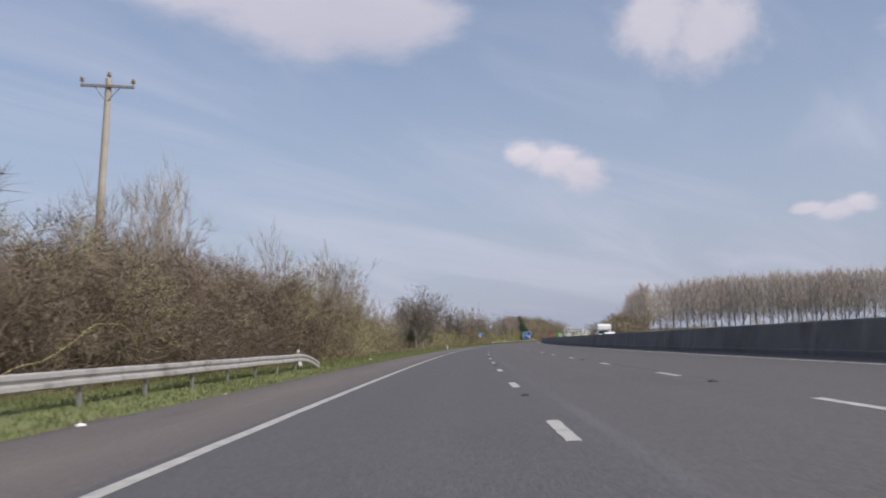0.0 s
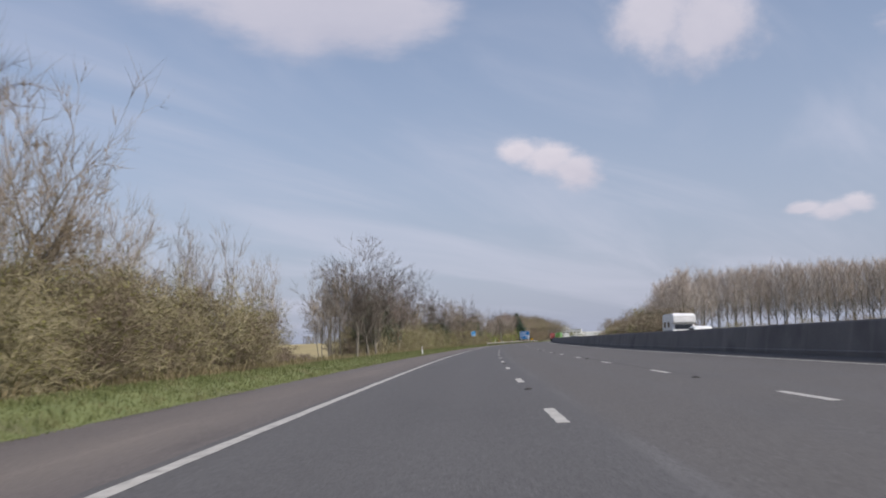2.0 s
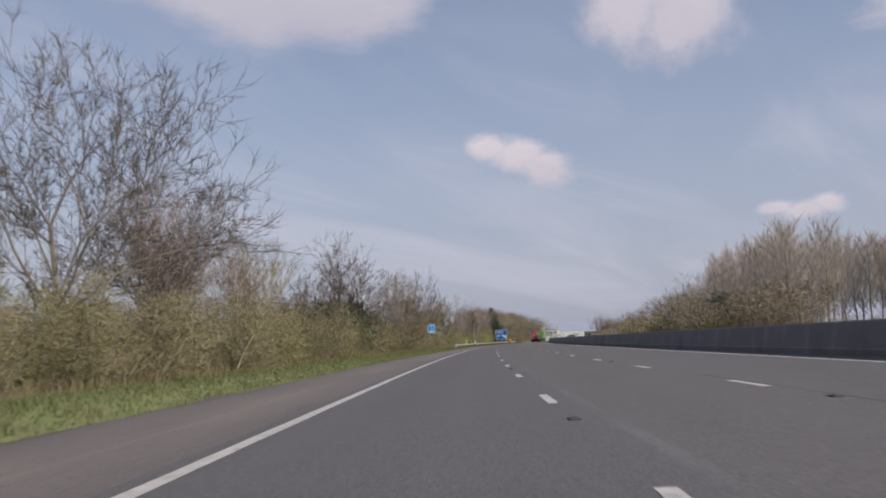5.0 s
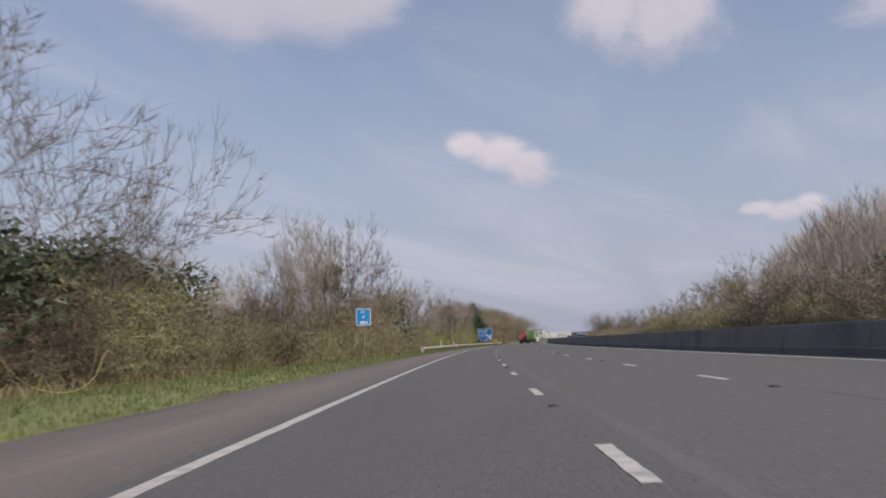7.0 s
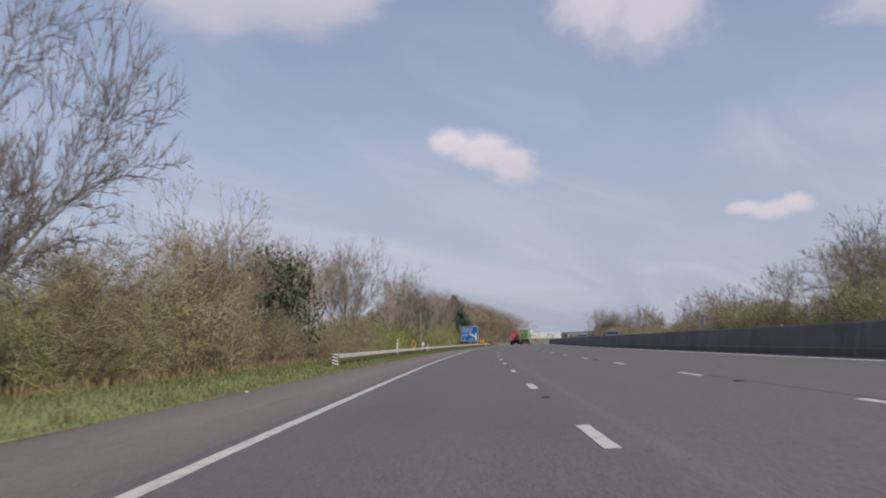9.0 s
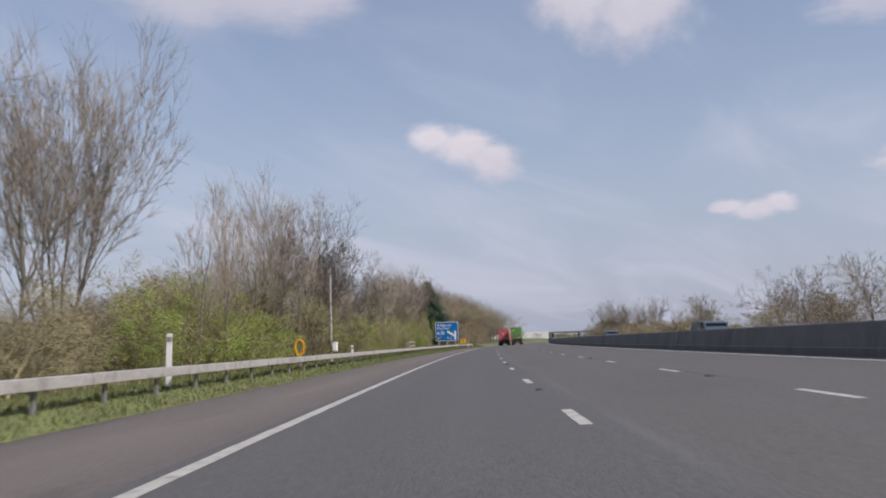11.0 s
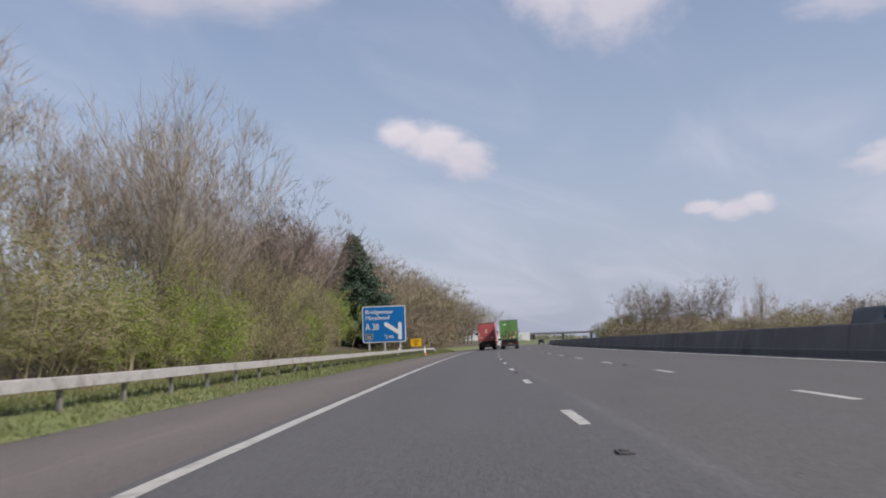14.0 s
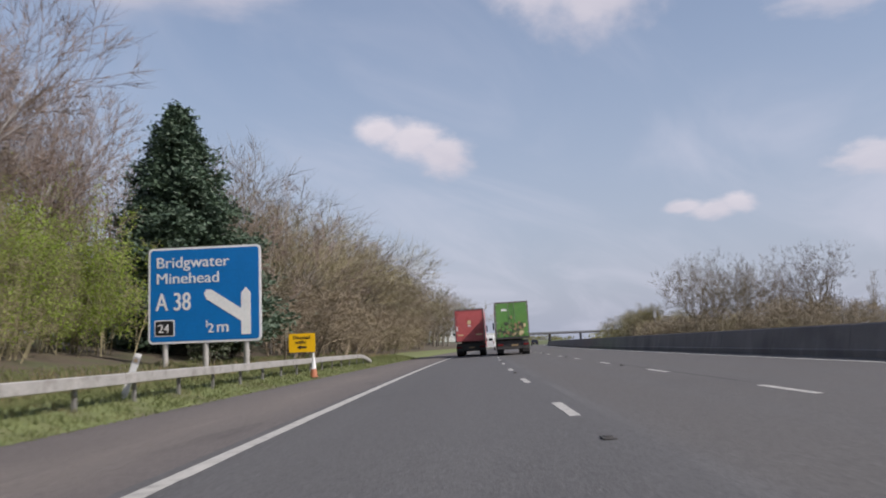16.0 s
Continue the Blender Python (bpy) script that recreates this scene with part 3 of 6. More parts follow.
blades("grass", 150000, 6, 500, -6.6, VERGE + 0.05, 0.15, 3, "uneven tufts of green verge grass with dry stems", M_BLADE)
blades("grass_behind", 26000, 430, 500, -10.5, -5.5, 0.22, 9, "longer grass behind the guardrail and under the sign", M_BLADE)
blades("grass_edge", 26000, 6, 480, VERGE - 0.25, VERGE + 0.22, 0.06, 5, "short grass creeping over the shoulder's edge", M_BLADE)
blades("dry_grass", 30000, 8, 500, -8.8, -6.0, 0.42, 13, "pale dry stalks of last year's grass along the scrub", M_STRAW)


# ---- soil washed onto the shoulder's edge ----
def dirt_patch(s, d, long, wide, seed):
    r = random.Random(seed)
    n = 22
    rim, verts = [], []
    for i in range(n):
        a = 2 * math.pi * i / n
        k = 0.75 + 0.45 * noise.noise(Vector((math.cos(a) * 1.6, math.sin(a) * 1.6, seed * 3.1)))
        rim.append((s + math.sin(a) * long / 2 * k, d + math.cos(a) * wide / 2 * k))
    d += VERGE + 3.1
    verts = [spot(s, d, 0.022)] + [spot(a, b + VERGE + 3.1, 0.004 if b > -3.1 else 0.014) for a, b in rim]
    me = bpy.data.meshes.new("dirt_patch")
    me.from_pydata(verts, [], [(0, i + 1, (i + 1) % n + 1) for i in range(n)])
    me.materials.append(M_SOIL)
    return tagged(new("dirt_patch", me), "dark soil washed onto the hard shoulder", "dirt", "", "structure")


for i, (s, d, long, wide) in enumerate(((14.5, -3.0, 4.0, 0.5), (52.5, -3.0, 5.0, 0.6), (57.5, -3.1, 3.0, 0.5), (103.0, -3.05, 5.0, 0.4), (117.0, -3.1, 6.0, 0.6), (151.0, -3.1, 4.0, 0.45), (204.0, -3.1, 6.0, 0.4),
                                        (226.0, -3.1, 9.0, 0.7), (256.5, -3.1, 5.0, 0.5), (311.0, -3.1, 4.0, 0.4), (333.0, -3.1, 3.5, 0.5), (341.5, -3.2, 3.2, 0.7), (354.0, -3.15, 7.0, 0.8), (362.0, -3.1, 4.0, 0.6), (392.0, -3.1, 4.0, 0.4), (412.0, -3.1, 5.0, 0.5))):
    dirt_patch(s, d, long, wide, i + 1)

# ---- trees and shrubs ----
class Wood:
    """Collects tapered limbs, twigs and leaves of one plant as plain lists."""

    def __init__(self, seed):
        self.r = random.Random(seed)
        self.wood_v, self.wood_f, self.twig_v, self.twig_f, self.leaf_v, self.leaf_f = [], [], [], [], [], []

    def around(self, d):
        a = d.orthogonal().normalized()
        return a, d.cross(a).normalized()

    def tube(self, pts, radii, sides, fine):
        v, f = (self.twig_v, self.twig_f) if fine else (self.wood_v, self.wood_f)
        base = len(v)
        for i, p in enumerate(pts):
            d = (pts[min(i + 1, len(pts) - 1)] - pts[max(i - 1, 0)]).normalized()
            a, b = self.around(d)
            for k in range(sides):
                t = 2 * math.pi * k / sides
                v.append(p + (a * math.cos(t) + b * math.sin(t)) * radii[i])
        for i in range(len(pts) - 1):
            for k in range(sides):
                q = (k + 1) % sides
                f.append((base + i * sides + k, base + i * sides + q, base + (i + 1) * sides + q, base + (i + 1) * sides + k))

    def spike(self, p, d, length, r):
        v, f = self.twig_v, self.twig_f
        base = len(v)
        a, b = self.around(d)
        for k in range(3):
            t = 2 * math.pi * k / 3
            v.append(p + (a * math.cos(t) + b * math.sin(t)) * r)
        v.append(p + d * length + Vector((0, 0, self.r.uniform(-0.05, 0.1) * length)))
        f.extend(((base, base + 1, base + 3), (base + 1, base + 2, base + 3), (base + 2, base, base + 3)))

    def twig(self, p, d, length, r):
        """The finest shoots: one slender blade each."""
        a, b = self.around(d)
        t = self.r.uniform(0, 6.28)
        side = (a * math.cos(t) + b * math.sin(t)) * r
        base = len(self.twig_v)
        self.twig_v.extend((p - side, p + side, p + d * length + Vector((0, 0, self.r.uniform(-0.05, 0.12) * length))))
        self.twig_f.append((base, base + 1, base + 2))

    def leaf(self, p, size):
        r = self.r
        n = Vector((r.gauss(0, 1), r.gauss(0, 1), r.gauss(0, 1) + 0.4)).normalized()
        a, b = self.around(n)
        t = r.uniform(0, 6.28)
        u, w = a * math.cos(t) + b * math.sin(t), b * math.cos(t) - a * math.sin(t)
        base = len(self.leaf_v)
        s = size * r.uniform(0.6, 1.3)
        s *= 1.25
        self.leaf_v.extend((p - u * s - w * s * 0.45, p - u * s * 0.6 + w * s * 0.7, p + u * s + n * s * 0.15))
        self.leaf_f.append((base, base + 1, base + 2))

    def limb(self, p, d, length, radius, depth, o):
        """o: kids per level, spread, lift, wobble, twig length, twig count."""
        r = self.r
        fine = depth >= o["fine"]
        last = depth >= o["levels"] - 1
        n = (4 if fine else 5) if depth == 0 else (3 if depth == 1 and not fine else 2)
        pts, radii, dirs = [p.copy()], [radius], [d.copy()]
        for i in range(n):
            w = o["wobble"] * (0.5 if depth == 0 else 1)
            d = (d + Vector((r.gauss(0, w), r.gauss(0, w), r.gauss(0, w) * 0.6 + o["lift"] * (0.4 if depth else 0.1)))).normalized()
            p = p + d * (length / n)
            pts.append(p.copy())
            dirs.append(d.copy())
            radii.append(max(radius * (1 - 0.78 * (i + 1) / n), 0.004))
        if last and depth > 1:
            self.twig(pts[0], (pts[-1] - pts[0]).normalized(), (pts[-1] - pts[0]).length, max(radius * 0.95, 0.0065))
        else:
            self.tube(pts, radii, 6 if depth == 0 and not fine else (4 if depth == 1 and not fine else 3), fine)
        kids = o["kids"][min(depth, len(o["kids"]) - 1)]
        lo = o["bare"] if depth == 0 else 0.15
        for k in range(kids):
            t = lo + (1 - lo) * ((k + r.random()) / kids)
            i = min(int(t * n), n - 1)
            q = pts[i].lerp(pts[i + 1], t * n - i)
            a, b = self.around(dirs[i])
            ang = 2.4 * k + r.uniform(-0.6, 0.6) + depth
            side = a * math.cos(ang) + b * math.sin(ang)
            sp = o["spread"] * r.uniform(0.7, 1.25)
            nd = (dirs[i] * math.cos(sp) + side * math.sin(sp)).normalized()
            if last:
                ln = o["twig"] * r.uniform(0.5, 1.3)
                self.twig(q, nd, ln, o["twig_r"])
                if o.get("leaf") and r.random() < o["leaf"]:
                    for _ in range(o.get("per", 1)):
                        self.leaf(q + nd * ln * r.random() + Vector((r.gauss(0, .06), r.gauss(0, .06), r.gauss(0, .06))), o["leaf_size"])
            else:
                ratio = o["ratio"] * r.uniform(0.7, 1.2) * (1.15 - 0.6 * t * (1 if depth == 0 else 0.7))
                self.limb(q, nd, length * ratio, max(radii[i] * o.get("thin", 0.46), 0.006), depth + 1, o)

    def grow(self, p, d, length, radius, depth, o):
        """A forking limb: it bends upwards, divides at its end and bears side shoots, down to fine twigs."""
        r = self.r
        if depth >= o["levels"]:
            for j in range(o["tips"]):
                e = d if j == 0 else (d + Vector((r.gauss(0, 0.42), r.gauss(0, 0.42), r.gauss(0.12, 0.34)))).normalized()
                self.twig(p + d * (length * 0.7 * r.random() if j else 0.0), e, length * r.uniform(0.6, 1.25), o["twig_r"])
            tip = p + d * length
            if o.get("leaf") and r.random() < o["leaf"]:
                for _ in range(o.get("per", 1)):
                    self.leaf(tip + Vector((r.gauss(0, .14), r.gauss(0, .14), r.gauss(0, .14))), o["leaf_size"])
            return
        n = 4 if depth <= 1 else (3 if depth <= 3 else 2)
        w = o["wobble"] * (0.5 if depth == 0 else 1.0)
        pts, dirs = [p.copy()], [d.copy()]
        for i in range(n):
            d = (d + Vector((r.gauss(0, w), r.gauss(0, w), r.gauss(0, w) * 0.6 + (o["lift"] if depth else 0.0)))).normalized()
            p = p + d * (length / n)
            pts.append(p.copy())
            dirs.append(d.copy())
        end = max(radius * (0.72 if depth < 2 else 0.6), o["twig_r"])
        self.tube(pts, [radius + (end - radius) * i / n for i in range(n + 1)], (7, 6, 5, 3, 3, 3, 3)[depth], depth >= 3)

        def shoot(q, along, lean, az, ln, rr, nxt):
            x, y = self.around(along)
            nd = (along * math.cos(lean) + (x * math.cos(az) + y * math.sin(az)) * math.sin(lean)).normalized()
            if nd.z < o["droop"]:
                nd = Vector((nd.x, nd.y, o["droop"])).normalized()
            self.grow(q, nd, ln, max(rr, o["twig_r"]), nxt, o)

        forks = o["first"] if depth == 0 else (3 if r.random() < o["triple"] else 2)
        az = r.uniform(0, 6.28)
        for j in range(forks):
            lead = j == 0 and depth < o["leader"]
            lean = o["open"] if depth == 0 else o["spread"]
            lean *= r.uniform(0.12, 0.3) if lead else r.uniform(0.65, 1.3)
            ln = o["main"] if depth == 0 else length * o["ratio"]
            shoot(p, d, lean, az + 6.283 * j / forks + r.uniform(-0.4, 0.4), ln * r.uniform(0.8, 1.15) * (1.12 if lead else 1.0), end * (0.9 if lead else 0.95 / forks ** 0.42), depth + 1)
        for j in range(o["side"][min(depth, len(o["side"]) - 1)]):
            t = r.uniform(0.55 if depth == 0 else 0.2, 0.97) * n
            i = min(int(t), n - 1)
            nxt = depth + (1 if r.random() < 0.5 and depth else 2)
            shoot(pts[i].lerp(pts[i + 1], t - i), dirs[i], o["spread"] * r.uniform(1.0, 1.8), r.uniform(0, 6.28), max(length, o["main"] * 0.8 if depth == 0 else 0) * o["ratio"] * r.uniform(0.45, 0.8), radius * 0.36, min(nxt, o["levels"]))

    def ivy(self, z0, z1, r0, count, size):
        r = self.r
        for _ in range(count):
            t = r.random()
            a = r.uniform(0, 6.28)
            rr = r0 * (1.15 - 0.6 * t) * r.uniform(0.5, 1.2)
            self.leaf(Vector((math.cos(a) * rr, math.sin(a) * rr, z0 + (z1 - z0) * t)), size)

    @staticmethod
    def data(name, v, f, mat):
        me = bpy.data.meshes.new(name)
        me.from_pydata(v, [], f)
        me.materials.append(mat)
        return me

    def build(self, name, bark, twig, leaf, label, category, leaf_name="foliage", group=""):
        ob = thing(name, Matrix(), label, category, group)
        if self.wood_f:
            mesh_object("trunk", self.data("trunk", self.wood_v, self.wood_f, bark), None, ob)
        if self.twig_f:
            mesh_object("crown", self.data("crown", self.twig_v, self.twig_f, twig), None, ob)
        if self.leaf_f:
            mesh_object(leaf_name, self.data(leaf_name, self.leaf_v, self.leaf_f, leaf), None, ob)
        return ob


UP = Vector((0, 0, 1))
# forms of bare tree: how the stem divides, how the limbs open, bend and fork (lengths as shares of the height)
ASH = dict(levels=6, stem=0.22, main=0.27, first=5, open=0.68, spread=0.46, lift=0.06, ratio=0.74, wobble=0.10, triple=0.28, leader=1, side=(2, 3, 2, 2, 2, 1), tips=5, twig_r=0.0085, droop=-0.15, girth=0.016)
ARCH = dict(ASH, stem=0.20, main=0.30, first=6, open=0.85, spread=0.40, lift=0.03, wobble=0.09, leader=0, triple=0.3)
LEAD = dict(ASH, stem=0.28, main=0.24, first=5, open=0.75, spread=0.52, lift=0.06, leader=4, triple=0.35, wobble=0.11, girth=0.014)
ROUND = dict(ASH, stem=0.18, main=0.25, first=6, open=0.78, spread=0.54, lift=0.04, triple=0.4, wobble=0.12, leader=0, twig_r=0.0075)
GNARL = dict(ASH, stem=0.20, main=0.29, first=6, open=0.95, spread=0.66, lift=0.015, ratio=0.72, wobble=0.20, triple=0.35, leader=0, tips=6, twig_r=0.006, girth=0.034)
RISE = dict(ASH, levels=5, stem=0.36, main=0.26, first=4, open=0.36, spread=0.34, lift=0.09, ratio=0.74, wobble=0.07, leader=4, triple=0.4, side=(4, 3, 3, 2, 1), tips=5, girth=0.010, twig_r=0.0085)
SLENDER = dict(RISE, stem=0.42, main=0.27, first=3, open=0.28, spread=0.30, side=(4, 3, 2, 1, 1), tips=4, girth=0.0085, triple=0.3)
LIGHT = dict(ASH, levels=5, side=(2, 3, 3, 2, 1), tips=6, triple=0.45, ratio=0.76, twig_r=0.010)
VASE = dict(ASH, levels=5, stem=0.32, main=0.27, first=3, open=0.26, spread=0.30, lift=0.04, ratio=0.74, wobble=0.06, leader=1, triple=0.4, side=(1, 3, 2, 2, 1), tips=5, girth=0.010)
BIRCH = dict(VASE, stem=0.40, main=0.23, open=0.42, spread=0.46, lift=0.05, leader=3, triple=0.5, side=(4, 3, 3, 2, 1), tips=5, twig_r=0.0085)


def grown_tree(seed, h, form, bark, twig, label, stems=1, splay=0.0, leaf=0.0, leaf_mat=None, leaf_size=0.05, ivy=0, ivy_top=0.5):
    """A bare tree that divides the way its form says; several stems stand splayed on one foot."""
    w = Wood(seed)
    r = w.r
    o = dict(form, main=form["main"] * h)
    if leaf:
        o.update(leaf=leaf, leaf_size=leaf_size)
    turn = r.uniform(0, 6.28)
    for k in range(stems):
        a = turn + 6.283 * k / stems + r.uniform(-0.35, 0.35)
        tilt = r.uniform(0.0, 0.05) if stems == 1 else splay * r.uniform(0.35, 1.15)
        off = 0.0 if stems == 1 else 0.22
        d = Vector((math.cos(a) * tilt, math.sin(a) * tilt, 1)).normalized()
        w.grow(Vector((math.cos(a) * off, math.sin(a) * off, -0.25)), d, form["stem"] * h * r.uniform(0.9, 1.1) + 0.25, h * form["girth"] * (1.0 if stems == 1 else 0.72), 0, o)
    if ivy:
        w.ivy(0.1, h * ivy_top, 0.5, ivy, 0.085)
    return w.build("tree", bark, twig, M_IVY if ivy else leaf_mat, label, "tree", "ivy" if ivy else "foliage")


def shrub(seed, h, width, twig, leaf_mat, leaf, leaf_size, label, stems=8, per=1, name="shrub", kids=(7, 7, 7), twig_r=0.0102, twig_len=0.42):
    """Many thin stems from a broad foot, with twigs and some leaves."""
    w = Wood(seed)
    o = dict(levels=3, kids=kids, spread=0.85, lift=0.08, wobble=0.16, ratio=0.47, bare=0.06, fine=0, twig=twig_len, twig_r=twig_r, leaf=leaf, leaf_size=leaf_size, per=per)
    for k in range(stems):
        a, q = w.r.uniform(0, 6.28), w.r.random() ** 0.6
        foot = Vector((math.cos(a) * q * width * 0.42, math.sin(a) * q * width * 0.42, -0.2))
        d = Vector((math.cos(a) * q * 0.42, math.sin(a) * q * 0.42, 1)).normalized()
        w.limb(foot, d, h * w.r.uniform(0.62, 1.0) * (1.08 - 0.35 * q), 0.035, 0, o)
    return w.build(name, M_BARK, twig, leaf_mat, label, "shrub")


def feather_tree(seed, h, label, n, foot, reach, sub, whips, whip, whip_r, twig, girth=0.0085, leaf=0.0):
    """A straight pole with steep boughs from foot upwards, each a fan of fine upright whips."""
    w = Wood(seed)
    r = w.r
    pts = [Vector((r.gauss(0, 0.03) * i ** 0.5, r.gauss(0, 0.03) * i ** 0.5, -0.3 + (h * 0.93 + 0.3) * i / 7)) for i in range(8)]
    w.tube(pts, [h * girth * (1 - i / 7.6) for i in range(8)], 6, False)
    for k in range(n):
        t = foot + (0.97 - foot) * (k + r.random()) / n
        i = min(int(t * 7), 6)
        p = pts[i].lerp(pts[i + 1], t * 7 - i)
        a = 2.4 * k + r.uniform(-0.4, 0.4)
        out = Vector((math.cos(a), math.sin(a), 0))
        ln = h * reach * (1.12 - 0.75 * (t - foot) / (1 - foot)) * r.uniform(0.75, 1.15)
        q1 = p + (out * 0.62 + UP * 0.78) * ln * 0.45
        q2 = q1 + (out * 0.30 + UP * 0.95) * ln * 0.55
        w.tube([p, q1, q2], [h * girth * 0.34 * (1.2 - t), h * girth * 0.2 * (1.2 - t) + 0.004, 0.006], 3, False)
        for j in range(sub):
            u = 0.15 + 0.85 * (j + r.random()) / sub
            q = p.lerp(q1, u * 2) if u < 0.5 else q1.lerp(q2, u * 2 - 1)
            d = (out * r.uniform(-0.1, 0.5) + Vector((r.gauss(0, 0.3), r.gauss(0, 0.3), 1.0))).normalized()
            ls = ln * r.uniform(0.25, 0.45)
            w.twig(q, d, ls, whip_r * 1.3)
            for _ in range(whips):
                z = q + d * ls * r.uniform(0.1, 1.0)
                e = (d + Vector((r.gauss(0, 0.33), r.gauss(0, 0.33), r.uniform(0, 0.3)))).normalized()
                w.twig(z, e, whip * r.uniform(0.6, 1.3), whip_r)
                if leaf and r.random() < leaf:
                    w.leaf(z + e * whip * 0.6, 0.05)
    return w.build("tree", M_BARK, twig, M_BUD, label, "tree")


def ivy_head(seed, h, label):
    """A slim bare tree whose upper stem is smothered in a ragged mass of ivy."""
    w = Wood(seed)
    r = w.r
    w.grow(Vector((0, 0, -0.25)), Vector((0.03, 0.02, 1)).normalized(), h * 0.4, h * 0.012, 0, dict(RISE, main=RISE["main"] * h))
    for _ in range(12):
        z = r.uniform(0.64, 0.92) * h
        a, q = r.uniform(0, 6.28), r.uniform(0.1, 1.1)
        c = Vector((math.cos(a) * q, math.sin(a) * q, z))
        w.tube([Vector((0, 0, z - 0.4)), c], [0.03, 0.01], 3, False)
        size = r.uniform(0.4, 0.85)
        for _ in range(260):
            v = Vector((r.gauss(0, 1), r.gauss(0, 1), r.gauss(0, 1))).normalized() * size * r.uniform(0.3, 1.25)
            w.leaf(c + v, 0.085)
    return w.build("tree", M_BARK, M_TWIG_GREY, M_IVY, label, "tree", "ivy")


def conifer(seed, h, width, label):
    """Whorls of drooping boughs with tufts of needles."""
    w = Wood(seed)
    r = w.r
    pts = [Vector((0, 0, -0.3 + (h + 0.3) * i / 8)) for i in range(9)]
    w.tube(pts, [0.24 * (1 - i / 8.6) for i in range(9)], 7, False)
    n = int(h * 15)
    for k in range(n):
        t = (k + r.random()) / n
        z = 0.6 + (h - 0.8) * t
        ln = width / 2 * (1 - t) ** 0.85 * r.uniform(0.6, 1.25) + 0.2
        a = 2.4 * k + r.uniform(-0.3, 0.3)
        d = Vector((math.cos(a), math.sin(a), 0.12))
        end = Vector((0, 0, z)) + d * ln - Vector((0, 0, 0.12 * ln))
        mid = Vector((0, 0, z)) + d * ln * 0.5 + Vector((0, 0, 0.06 * ln))
        w.tube([Vector((0, 0, z)), mid, end], [0.035, 0.022, 0.008], 3, True)
        for _ in range(int(210 * ln) + 50):
            u = r.uniform(0.15, 1.05)
            p = Vector((0, 0, z)).lerp(end, u) + Vector((r.gauss(0, 0.16 * ln ** 0.5), r.gauss(0, 0.16 * ln ** 0.5), r.gauss(0.0, 0.22)))
            w.leaf(p, 0.08)
    return w.build("conifer", M_BARK, M_TWIG, M_NEEDLE, label, "tree", "needles")


def evergreen(seed, h, width, label, count=5200, mat=None, size=0.085):
    """A dense leafy bush: a frame of stems with clumps of leaves in an uneven outline."""
    w = Wood(seed)
    r = w.r
    lobes = [(r.uniform(-0.3, 0.3) * width, r.uniform(-0.3, 0.3) * width, r.uniform(0.3, 0.8) * h, r.uniform(0.18, 0.34) * min(h, width)) for _ in range(11)]
    for x, y, z, q in lobes:
        foot = Vector((x * 0.25, y * 0.25, -0.2))
        w.tube([foot, foot.lerp(Vector((x, y, z)), 0.5) + Vector((r.gauss(0, .1), r.gauss(0, .1), 0.1)), Vector((x, y, z))], [0.06, 0.04, 0.012], 4, False)
    for _ in range(count):
        x, y, z, q = lobes[r.randrange(11)]
        v = Vector((r.gauss(0, 1), r.gauss(0, 1), r.gauss(0, 0.9))).normalized() * q * r.uniform(0.45, 1.15)
        p = Vector((x, y, z)) + v
        if p.z > 0.05:
            w.leaf(p, size)
            if r.random() < 0.06:
                w.spike(p, v.normalized(), 0.45, 0.007)
    return w.build("bush", M_BARK, M_TWIG, mat or M_IVY, label, "bush")


